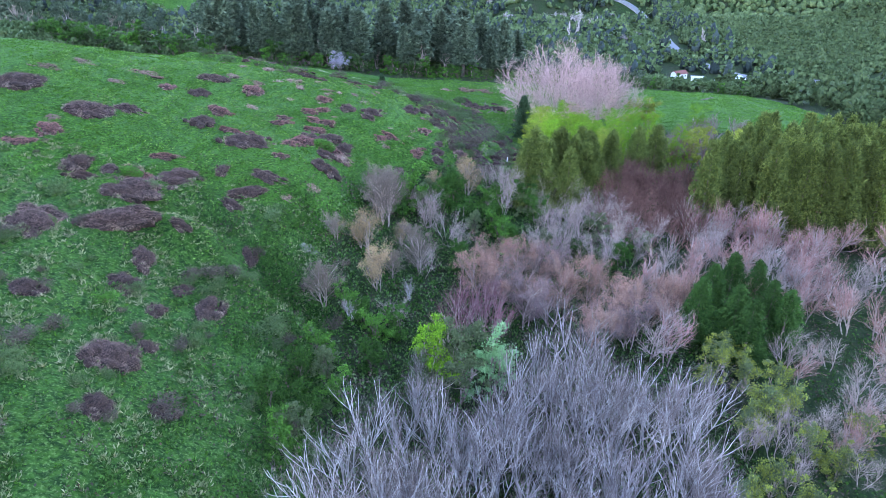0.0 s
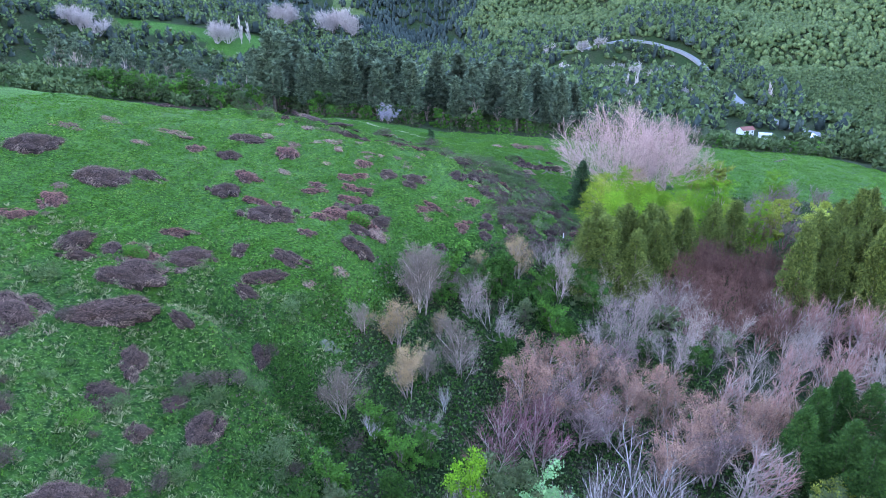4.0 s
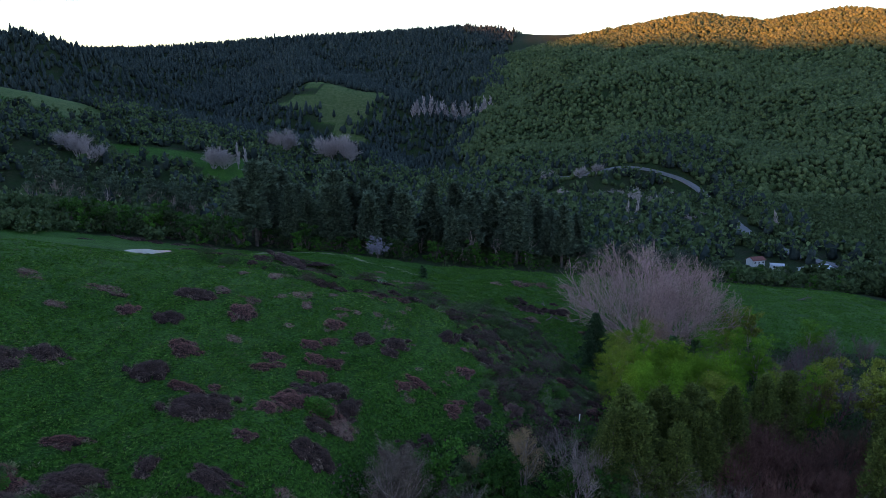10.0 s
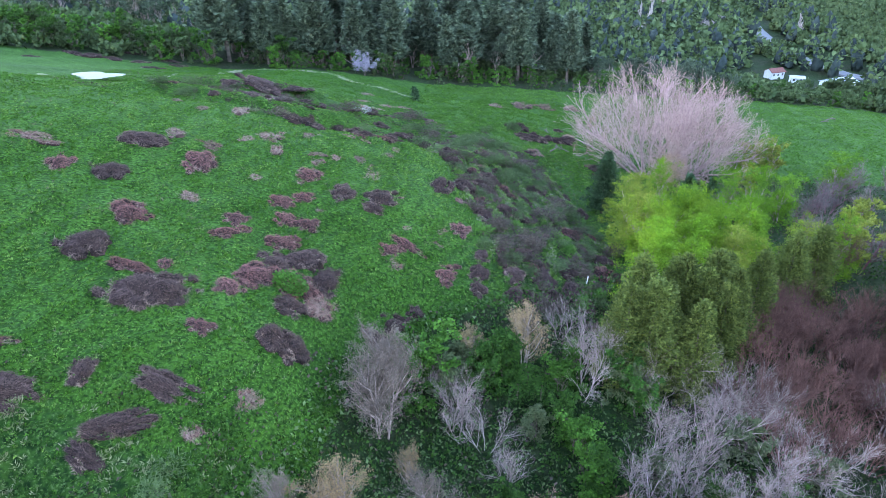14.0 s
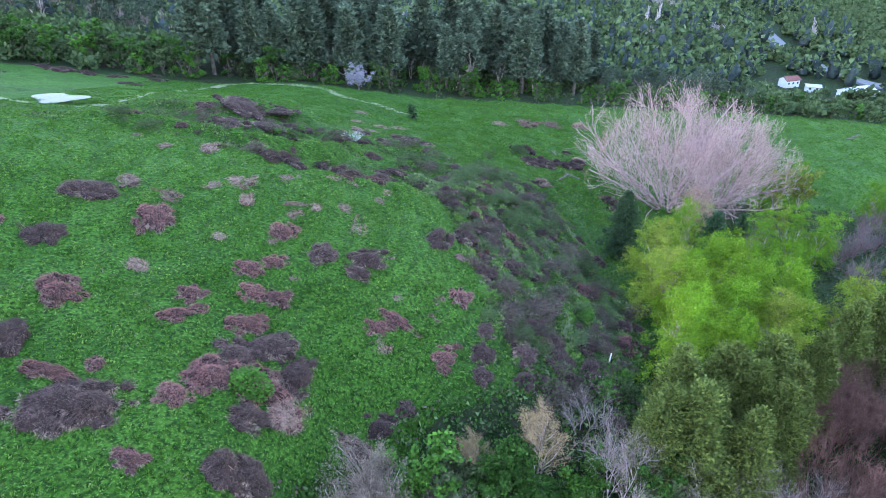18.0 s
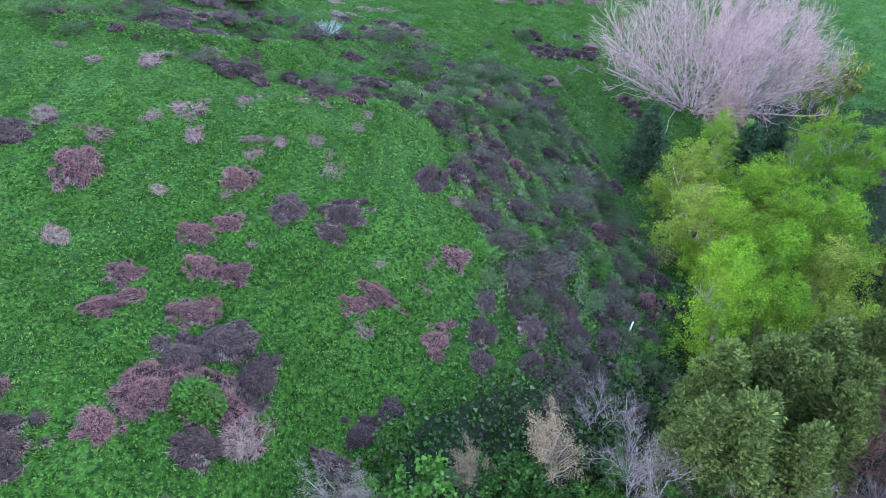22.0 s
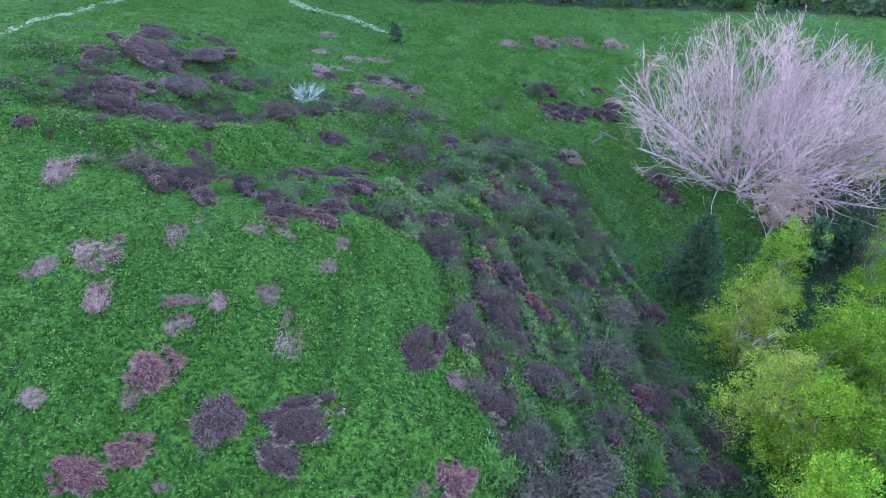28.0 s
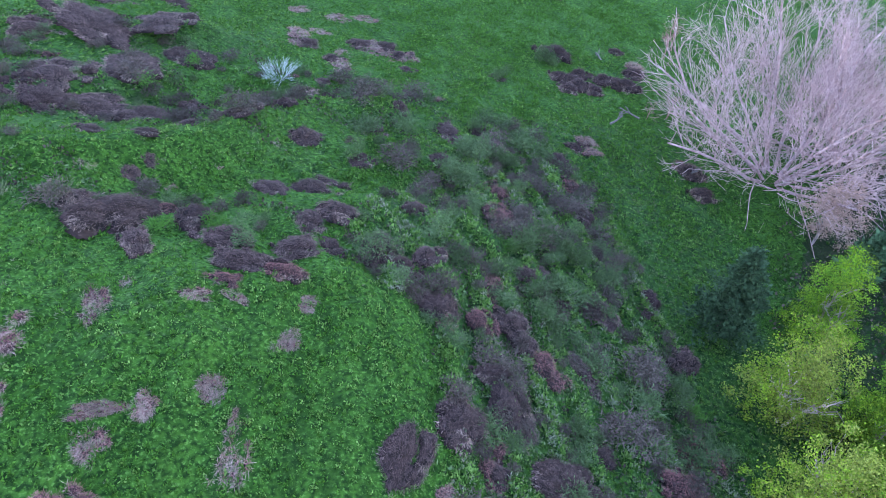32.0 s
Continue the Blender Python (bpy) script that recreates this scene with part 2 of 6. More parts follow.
M_MUSTARD = leaves("mustard_leaves", (0.090, 0.118, 0.016), (0.33, 0.38, 0.060), (0.14, 0.16, 0.040), 0.25)
M_MINT = leaves("mint_leaves", (0.10, 0.230, 0.100), (0.22, 0.40, 0.190), (0.13, 0.25, 0.100), 0.35)
M_GREEN = leaves("green_leaves", (0.012, 0.046, 0.010), (0.064, 0.175, 0.030), (0.028, 0.078, 0.018), 0.25)
M_BRIGHT = leaves("bright_green_leaves", (0.024, 0.085, 0.014), (0.085, 0.240, 0.034), (0.04, 0.11, 0.02), 0.25)
M_SAGE = leaves("sage_leaves", (0.060, 0.095, 0.040), (0.150, 0.190, 0.090), (0.085, 0.115, 0.055), 0.3)
M_OLIVE = leaves("olive_conifer_sprays", (0.024, 0.048, 0.011), (0.165, 0.205, 0.050), (0.060, 0.084, 0.021), 0.2)
M_DARKCON = leaves("dark_conifer_sprays", (0.010, 0.040, 0.010), (0.065, 0.155, 0.034), (0.022, 0.066, 0.016), 0.15)
M_SPRUCE = leaves("spruce_needles", (0.016, 0.046, 0.020), (0.080, 0.155, 0.072), (0.034, 0.072, 0.036), 0.15)
M_PINE = leaves("pine_needles", (0.022, 0.042, 0.026), (0.150, 0.200, 0.128), (0.056, 0.084, 0.056), 0.2)
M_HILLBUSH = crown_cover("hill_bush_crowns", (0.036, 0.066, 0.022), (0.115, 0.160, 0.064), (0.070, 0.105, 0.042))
# distance haze is put into the pine colour as a blue-grey cast
M_HILLPINE = crown_cover("hazed_pine_crowns", (0.020, 0.034, 0.032), (0.056, 0.078, 0.070), (0.034, 0.052, 0.048), 0.3)
M_BUSHLAND = leaves("native_bush_crowns", (0.026, 0.054, 0.020), (0.100, 0.145, 0.062), (0.046, 0.078, 0.030), 0.1)
M_BROOM = leaves("broom_stems", (0.022, 0.054, 0.016), (0.120, 0.180, 0.070), (0.050, 0.085, 0.034), 0.15)
M_HEATH = leaves("grey_heath_stems", (0.027, 0.020, 0.015), (0.135, 0.094, 0.074), (0.046, 0.044, 0.028), 0.05)
# lightened: the sky's reflection on the road is put into its colour
M_ASPHALT = plain("asphalt", (0.15, 0.155, 0.165), 0.8, 0.5)
M_WHITEWALL = plain("white_weatherboard", (0.50, 0.52, 0.52), 0.6)
M_REDROOF = plain("rust_red_roof", (0.16, 0.060, 0.050), 0.6)
M_PALEROOF = plain("pale_iron_roof", (0.36, 0.40, 0.45), 0.5)
M_GLASS = plain("dark_window_glass", (0.03, 0.035, 0.04), 0.1)
M_POST = plain("weathered_white_post", (0.72, 0.72, 0.66), 0.7)
M_DEADWOOD = plain("dead_wood", (0.15, 0.125, 0.11), 0.9)
m_pond, nt_pond = blank("pond_water")
finish(nt_pond, (0.05, 0.06, 0.06), 0.05, noise_fac(nt_pond, 1.5)[1], 0.05, 0.02)
nt_pond.nodes["Principled BSDF"].inputs["IOR"].default_value = 1.2
M_POND = m_pond

# ---- mesh helpers ----


def mesh_of(name, verts, faces, mats, smooth=False, index=None):
    """One mesh from an array of points and arrays of triangles or quads."""
    me = bpy.data.meshes.new(name)
    faces = [np.asarray(f, np.int32) for f in (faces if isinstance(faces, list) else [faces]) if len(f)]
    verts = np.asarray(verts, np.float32)
    me.vertices.add(len(verts))
    me.vertices.foreach_set("co", verts.ravel())
    total = np.concatenate([np.full(len(f), f.shape[1], np.int32) for f in faces])
    flat = np.concatenate([f.ravel() for f in faces])
    me.loops.add(len(flat))
    me.loops.foreach_set("vertex_index", flat)
    me.polygons.add(len(total))
    me.polygons.foreach_set("loop_start", np.r_[0, np.cumsum(total)[:-1]].astype(np.int32))
    for m in mats if isinstance(mats, (list, tuple)) else [mats]:
        me.materials.append(m)
    if index is not None:
        me.polygons.foreach_set("material_index", np.asarray(index, np.int32))
    me.polygons.foreach_set("use_smooth", np.full(len(total), bool(smooth)))
    me.update(calc_edges=True)
    return me


def part(name, me, parent, label=""):
    ob = new(name, me)
    ob.parent = parent
    return tagged(ob, label, kind="stuff" if name in ("fringe", "branchwork") else "")


def thing(name, label, category, group=""):
    return tagged(new(name), label, category, group)


def tubes(P0, P1, R0, R1, sides=4):
    """Tapered tubes along many segments at once."""
    P0, P1 = np.asarray(P0, float), np.asarray(P1, float)
    d = P1 - P0
    d /= np.linalg.norm(d, axis=1, keepdims=True) + 1e-9
    ref = np.where(np.abs(d[:, 2:3]) > 0.9, [[1.0, 0, 0]], [[0, 0, 1.0]])
    u = np.cross(d, ref)
    u /= np.linalg.norm(u, axis=1, keepdims=True) + 1e-9
    w = np.cross(d, u)
    ang = np.arange(sides) * 2 * np.pi / sides
    ring = np.cos(ang)[None, :, None] * u[:, None] + np.sin(ang)[None, :, None] * w[:, None]
    V = np.concatenate([P0[:, None] + ring * np.asarray(R0)[:, None, None], P1[:, None] + ring * np.asarray(R1)[:, None, None]], 1)
    k = np.arange(sides)
    q = np.stack([k, (k + 1) % sides, sides + (k + 1) % sides, sides + k], 1)
    F = (np.arange(len(P0)) * 2 * sides)[:, None, None] + q[None]
    return V.reshape(-1, 3), F.reshape(-1, 4)


def blades(C, D, L, W, rng):
    """Long bent quads from points C along directions D: grass, canes, sprays."""
    C, D = np.asarray(C, float), np.asarray(D, float)
    D = D / (np.linalg.norm(D, axis=1, keepdims=True) + 1e-9)
    s = np.cross(D, rng.normal(size=C.shape))
    s /= np.linalg.norm(s, axis=1, keepdims=True) + 1e-9
    L, W = np.broadcast_to(L, len(C))[:, None], np.broadcast_to(W, len(C))[:, None]
    tip = C + D * L
    mid = C + D * L * 0.55 + rng.normal(size=C.shape) * L * 0.07
    V = np.stack([C - s * W * 0.25, mid - s * W * 0.5, tip, mid + s * W * 0.5], 1)
    return V.reshape(-1, 3), np.arange(len(C) * 4).reshape(-1, 4)


def clump_points(lobes, n, rng, shell=0.45, knots=0, loose=0.3):
    """Points near the skin of several ellipsoid lobes, and the way out of each; with knots they gather in so many sprays."""
    lobes = np.asarray(lobes, float)
    vol = (lobes[:, 3] * lobes[:, 4] * lobes[:, 5]) ** (2 / 3)
    m = knots or n
    pick = rng.choice(len(lobes), m, p=vol / vol.sum())
    d = rng.normal(size=(m, 3))
    d /= np.linalg.norm(d, axis=1, keepdims=True)
    r = 1 - shell * rng.random(m) ** 1.6
    r *= 1 + 0.16 * rng.normal(size=m)
    p = lobes[pick, :3] + d * r[:, None] * lobes[pick, 3:6]
    if knots:
        k = rng.integers(0, m, n)
        spread = loose * rng.uniform(0.5, 1.4, m)[k][:, None]
        p, d = p[k] + rng.normal(size=(n, 3)) * spread * np.array([1, 1, 0.7]), d[k]
    return p, d


def bmesh_arrays(bm):
    bm.verts.ensure_lookup_table()
    V = np.array([v.co[:] for v in bm.verts])
    F = np.array([[v.index for v in f.verts] for f in bm.faces])
    bm.free()
    return V, F


def ico(sub):
    bm = bmesh.new()
    bmesh.ops.create_icosphere(bm, subdivisions=sub, radius=1)
    return bmesh_arrays(bm)


ICO1, ICO2 = ico(1), ico(2)


def box_mesh(name, x0, y0, z0, x1, y1, z1, mat, bevel=0.03):
    bm = bmesh.new()
    bmesh.ops.create_cube(bm, size=1, matrix=Matrix.Translation(((x0 + x1) / 2, (y0 + y1) / 2, (z0 + z1) / 2)) @ Matrix.Diagonal((x1 - x0, y1 - y0, z1 - z0, 1)))
    if bevel:
        bmesh.ops.bevel(bm, geom=bm.edges[:], offset=bevel, segments=1, affect="EDGES")
    me = bpy.data.meshes.new(name)
    bm.to_mesh(me)
    bm.free()
    me.materials.append(mat)
    return me


# ---- the lie of the land ----
VALLEY = 18.0
# heights over the valley floor on a wide and a close grid of the plan
BROAD = (
    (7, 63, 76, 71, 49, 35, 30, 23, 4, 0),
    (17, 105, 88, 82, 83, 63, 50, 31, 5, 0),
    (19, 74, 68, 93, 54, 49, 41, 15, 6, 0),
    (19, 87, 76, 78, 61, 40, 29, -5, 12, 0),
    (13, 56, 8, 64, 43, 31, 28, -9, 11, 0),
    (5, 22, 36, 28, 26, 22, 18, -10, 7, 0),
    (4, 40, 20, 21, 30, 22, 10, -5, 2, 0),
    (5, 28, 31, 24, 9, 14, 1, -8, -2, 0),
    (2, 14, 12, 9, 11, 2, -1, -4, -1, 0),
)
FINE = (
    (0.1, 1.2, 1.4, 0.7, -0.6, 1.6, 0.7, -1.0, 0.2, -1.8, 0.8),
    (-3.7, -0.6, -1.0, -0.3, 0.2, 0.3, -1.3, -3.4, 0.6, -2.1, -2.1),
    (-0.6, 1.1, 1.6, 1.7, -4.3, 1.3, 2.6, 0.1, 4.9, -0.3, 3.3),
    (7.3, 2.8, -1.1, 2.6, -1.7, 3.4, -0.8, -1.4, -3.2, -0.8, 1.2),
    (-7.1, 0.1, 2.2, -9.7, 3.3, 3.0, 5.6, -0.8, -2.1, 0.7, -3.2),
    (-4.4, 2.7, -1.1, -0.5, 2.0, -4.0, -4.4, 0.6, -1.5, 0.2, 1.5),
    (0.0, 2.4, 1.5, 1.0, -0.5, -0.2, -0.6, -0.7, -1.1, -1.5, 1.8),
    (0.3, -0.0, -0.6, -2.7, 0.5, 3.6, 2.5, 2.2, -0.1, -0.9, -0.3),
)


# crests of the hills: points along the crest, and how steeply the sides fall
RIDGES = (
    (((-300, 1640, 140), (31, 1640, 194), (224, 1575, 230), (468, 1467, 270), (580, 1420, 250), (706, 1365, 268), (900, 1150, 226), (1500, 700, 190)), 0.31),
    (((-1200, 2000, 225), (-906, 2155, 246), (-541, 2277, 283), (-248, 2328, 302), (4, 2342, 321), (256, 2328, 302), (700, 2300, 300)), 0.29),
    (((-541, 2277, 270), (-420, 1750, 185), (-330, 1350, 108)), 0.34),
    (((-250, 1680, 148), (-262, 1230, 136), (-330, 1050, 60)), 0.26),
    (((-1100, 900, 215), (-830, 1080, 206), (-690, 1124, 207), (-600, 1190, 172), (-500, 1250, 105)), 0.42),
    (((-900, 650, 180), (-560, 760, 140), (-430, 850, 100)), 0.22),
    (((-2300, 3000, 300), (-1500, 3150, 318), (-900, 3300, 300)), 0.22),
    # out of view: this ridge and the next are added to block the sun
    (((-4100, -250, 720), (-3340, -670, 660), (-3060, -1180, 545), (-2840, -1560, 515), (-2440, -1810, 505), (-1000, -2800, 540)), 0.40),
    (((-5000, -2700, 460), (-2500, -3000, 470), (-1400, -3000, 520), (1500, -3000, 560), (4200, -2600, 600)), 0.40),
)


def spline(u):
    u = np.abs(u)
    return np.where(u < 1, (4 - 6 * u * u + 3 * u**3) / 6, np.where(u < 2, (2 - u) ** 3 / 6, 0))


def lattice(x, y, rows, x0, y0, step):
    rows = np.asarray(rows, float)
    bx = spline((x[:, None] - x0) / step - np.arange(rows.shape[0]))
    by = spline((y[:, None] - y0) / step - np.arange(rows.shape[1]))
    return np.einsum("ni,ij,nj->n", bx, rows, by)


def waves(x, y, size, seed):
    """Cheap smooth unevenness: a few crossed sines."""
    r = np.random.default_rng(seed)
    z = np.zeros_like(x)
    for _ in range(7):
        a, p, s = r.uniform(0, 6.28), r.uniform(0, 6.28), size * r.uniform(0.6, 1.7)
        z += np.sin((x * np.cos(a) + y * np.sin(a)) * 6.28 / s + p + 0.8 * np.sin((x * np.sin(a) - y * np.cos(a)) * 6.28 / s / 1.7))
    return z / 7


def along(x, y, pts):
    """Distance to a line of points, and the height along it."""
    best, z = np.full(len(x), 1e9), np.zeros(len(x))
    for (ax, ay, az), (bx, by, bz) in zip(pts, pts[1:]):
        dx, dy = bx - ax, by - ay
        t = np.clip(((x - ax) * dx + (y - ay) * dy) / (dx * dx + dy * dy), 0, 1)
        d = np.hypot(x - ax - t * dx, y - ay - t * dy)
        near = d < best
        best, z = np.where(near, d, best), np.where(near, az + t * (bz - az), z)
    return best, z


def bank(x, y, pts, width, rise):
    d, z = along(x, y, [(a, b, rise) for a, b in pts])
    return z * np.exp(-((d / width) ** 2))


def bank_side(x, y):
    """1 on the steep scrubby bank east of the knoll, 0 elsewhere."""
    edge = np.interp(y, [136, 143, 150, 160, 170, 178, 184, 191, 198, 206, 214, 228, 236], [24, 12, 8, 6, 2, 3, -1, -7, -9, -2, 2, 6, 22])
    return np.clip((x - edge + 3) / 4, 0, 1) * np.clip((32 - x) / 5, 0, 1) * np.clip((y - 140) / 10, 0, 1) * np.clip((234 - y) / 8, 0, 1)


def terrace_phase(x, y, z):
    """Narrow ledges that slumping soil leaves along the contours."""
    return z * 6.283 / 1.75 + 2.4 * waves(x, y, 26, 16) + 0.8 * waves(x, y, 8, 17)


# shoulders of the knoll: place, reach west, east, south and north, and rise
KNOLLS = ((-19, 117, 15, 9, 15, 19, 6.2), (-33, 99.5, 12, 9, 5, 4, 2.8))


def ground(x, y, fine=True):
    x, y = np.atleast_1d(np.asarray(x, float)), np.atleast_1d(np.asarray(y, float))
    z = VALLEY + lattice(x, y, BROAD, -300, -75, 75) + lattice(x, y, FINE, -100, 50, 25)
    for kx, ky, west, east, south, north, rise in KNOLLS:
        z = z + rise * np.exp(-(((x - kx) / np.where(x < kx, west, east)) ** 2) - ((y - ky) / np.where(y < ky, south, north)) ** 2)
    far = np.full(len(x), VALLEY)
    for pts, slope in RIDGES:
        d, top = along(x, y, pts)
        gully = np.maximum(0.25, 1 + 0.30 * waves(x, y, 260, 5) + 0.16 * waves(x, y, 110, 6) + np.clip((y - 900) / 200, 0, 1) * (0.35 * waves(x, y, 310, 24) + 0.2 * waves(x, y, 130, 25)))
        far = np.maximum(far, top - np.sqrt((slope * d) ** 2 * gully + 30) + 5)
    near = np.exp(-np.maximum(0, np.hypot(x / 380, (y - 200) / 330) - 1) ** 2 * 6)
    out = np.hypot(x, y - 200)
    lift = far - VALLEY
    z = z + lift * np.clip((out - 330) / 200, 0, 1)
    if fine:
        z = z + near * (0.55 * waves(x, y, 17, 1) + 0.28 * waves(x, y, 6, 2) + 0.13 * waves(x, y, 2.4, 18)) + (1 - near) * 2.5 * waves(x, y, 70, 3)
        core = np.exp(-(((x + 10) / 75) ** 4) - (((y - 150) / 105) ** 4))
        step = np.sin(z * 6.283 / 1.5 + 1.4 * waves(x, y, 22, 4) * 3)
        z = z + core * 0.22 * step * np.clip(0.7 + 1.3 * waves(x, y, 40, 8), 0, 1.3)
        steep = bank_side(x, y)
        z = z + steep * 0.42 * np.sin(terrace_phase(x, y, z))
        for pts, w, r in BANKS:
            z = z + bank(x, y, pts, w, r)
    return z


# terraces, hollows and slips: a line on the plan, half width and rise
BANKS = (
    (((-62, 196), (-50, 197), (-34, 200), (-25, 207), (-21, 214), (-15, 222), (-7, 225)), 3.2, 2.0),
    (((-26, 197), (-16, 202), (-10, 204), (-2, 207)), 5.5, -2.4),
    (((-60, 205), (-45, 210), (-33, 216), (-26, 224)), 5.0, -2.2),
    (((-68, 229), (-54, 231), (-43, 235), (-35, 240)), 2.6, 1.5),
    (((-20, 181), (-12, 184), (-6, 186), (-2, 178), (1, 171)), 2.2, 0.7),
    (((-44, 95), (-38, 97), (-33, 96.5), (-29, 92.5), (-24, 88.5), (-19, 86.5)), 2.2, 2.0),
    (((-42, 101), (-35, 102.5), (-28, 99), (-22.5, 94), (-16, 90)), 3.2, -2.8),
)


def on_ground(x, y):
    return float(ground([x], [y])[0])


def axis_lines(lo, hi, a, b, step, grow):
    mid = np.arange(a, b + step / 2, step)
    up, s = [b], step
    while up[-1] < hi:
        s *= grow
        up.append(up[-1] + s)
    down, s = [a], step
    while down[-1] > lo:
        s *= grow
        down.append(down[-1] - s)
    return np.concatenate([down[:0:-1], mid, up[1:]])


gx = axis_lines(-4200, 4200, -64, 40, 0.5, 1.03)
gy = axis_lines(-4300, 4600, 40, 250, 0.5, 1.03)
GX, GY = np.meshgrid(gx, gy, indexing="ij")
GZ = ground(GX.ravel(), GY.ravel())
nx, ny = len(gx), len(gy)
ids = np.arange(nx * ny).reshape(nx, ny)
quads = np.stack([ids[:-1, :-1], ids[1:, :-1], ids[1:, 1:], ids[:-1, 1:]], -1).reshape(-1, 4)
cx, cy = GX.ravel(), GY.ravel()


def pasture_far(x, y):
    """Green fields away from the home hill."""
    w = 25 * waves(x, y, 120, 9)
    f1 = (np.hypot((x + 212) / 34, (y - 680 + 0.2 * w) / 48) < 1) | (np.hypot((x + 290) / 60, (y - 690 + 0.2 * w) / 24) < 1)
    f2 = (np.hypot((x + 200) / 100, (y - 1165 + w) / 110) + 0.9 * waves(x, y, 75, 13) + 0.5 * waves(x, y, 28, 23) < 0.8)
    f3 = np.hypot((x + 545) / 150, (y - 770 + w) / 90) < 1
    f4 = np.hypot((x + 195) / 62, (y - 362 + 0.2 * w) / 20) < 1
    return f1 | f2 | f3 | f4


def wood_mask(x, y):
    """True under trees and scrub on the near land."""
    jag = 3.0 * waves(x, y, 14, 11)
    east_edge = np.interp(y, [30, 60, 90, 110, 125, 140, 155, 170, 190, 205, 220, 240, 262, 300], [-14, -12, -15, -14, -10, 2, 29, 37, 43, 47, 57, 74, 78, 78])
    east = (x + jag > east_edge) & (y < 262) & ~((x > 66) & (y > 236))
    back = y + jag > np.interp(x, [-140, -100, -60, -40, 0, 40, 80, 150, 190], [285, 288, 300, 304, 318, 326, 338, 352, 352])
    far_east = (x + jag > 186) & (y > 255)
    return east | back | far_east


def home(x, y):
    return (np.abs(x) < 240) & (y > -60) & (y < 420)


wood = np.where(home(cx, cy), wood_mask(cx, cy) & ~pasture_far(cx, cy), ~pasture_far(cx, cy))


def flank_edge(y):
    """Where the open knoll gives way to the scrubby bank."""
    return np.interp(y, [136, 143, 150, 160, 170, 178, 184, 191, 198, 206, 214, 228, 236], [24, 12, 8, 6, 2, 3, -1, -7, -9, -2, 2, 6, 22])


rough = (0.55 * waves(cx, cy, 30, 21) + 0.75 * np.clip((114 - cy) / 16, 0, 1)
         + 0.6 * np.clip((cx - flank_edge(cy) + 3.5 * waves(cx, cy, 11, 91)) / 4, 0, 1) * (cy < 236) * (cx < 40)
         + 0.3 * np.clip((cy - 196) / 8, 0, 1) * np.clip((256 - cy) / 12, 0, 1) * (cx < 4))
TRACK = ((-98, 222, 0), (-82, 221, 0), (-79, 230, 0), (-77, 244, 0), (-76.5, 260, 0), (-77, 280, 0), (-72, 296, 0), (-61, 298, 0), (-50, 299, 0), (-43, 298, 0), (-35, 290, 0), (-26, 289, 0), (-15, 282.5, 0))
dt, _ = along(cx, cy, TRACK)
slip = np.minimum(np.hypot((cx + 18.6) / 3.0, (cy - 88.6) / 1.6), np.hypot((cx + 18) / 1.6, (cy - 103) / 1.2)) + 0.3 * waves(cx, cy, 4, 33)


def tread(x, y):
    """Contour paths worn by stock: 1 on the worn strip, 0 on the grassy riser."""
    z = ground(x, y, False)
    s = np.sin(z * 6.283 / 0.85 + 2.6 * waves(x, y, 15, 14))
    return np.clip(0.2 + s, 0, 1) * np.clip(0.5 + 1.1 * waves(x, y, 33, 15), 0.1, 1)


land_mesh = mesh_of("ground", np.stack([cx, cy, GZ], 1), quads, M_LAND, True)
for key, mask in (("rough", np.clip((rough - 0.33) * 1.6 + 0.5, 0, 1)), ("tread", tread(cx, cy) * home(cx, cy)), ("wood", wood.astype(float)), ("grazed", (pasture_far(cx, cy) & (cy > 740)).astype(float)), ("track", np.clip(1.6 - dt / 1.2, 0, 1)), ("slip", np.clip(1.3 - slip, 0, 1))):
    land_mesh.attributes.new(key, "FLOAT", "POINT").data.foreach_set("value", mask.astype(np.float32))
ground_ob = tagged(new("ground", land_mesh), "rolling green sheep pasture running out to bush-clad hills", "ground", kind="structure")

# ---- plants: how each kind is built ----


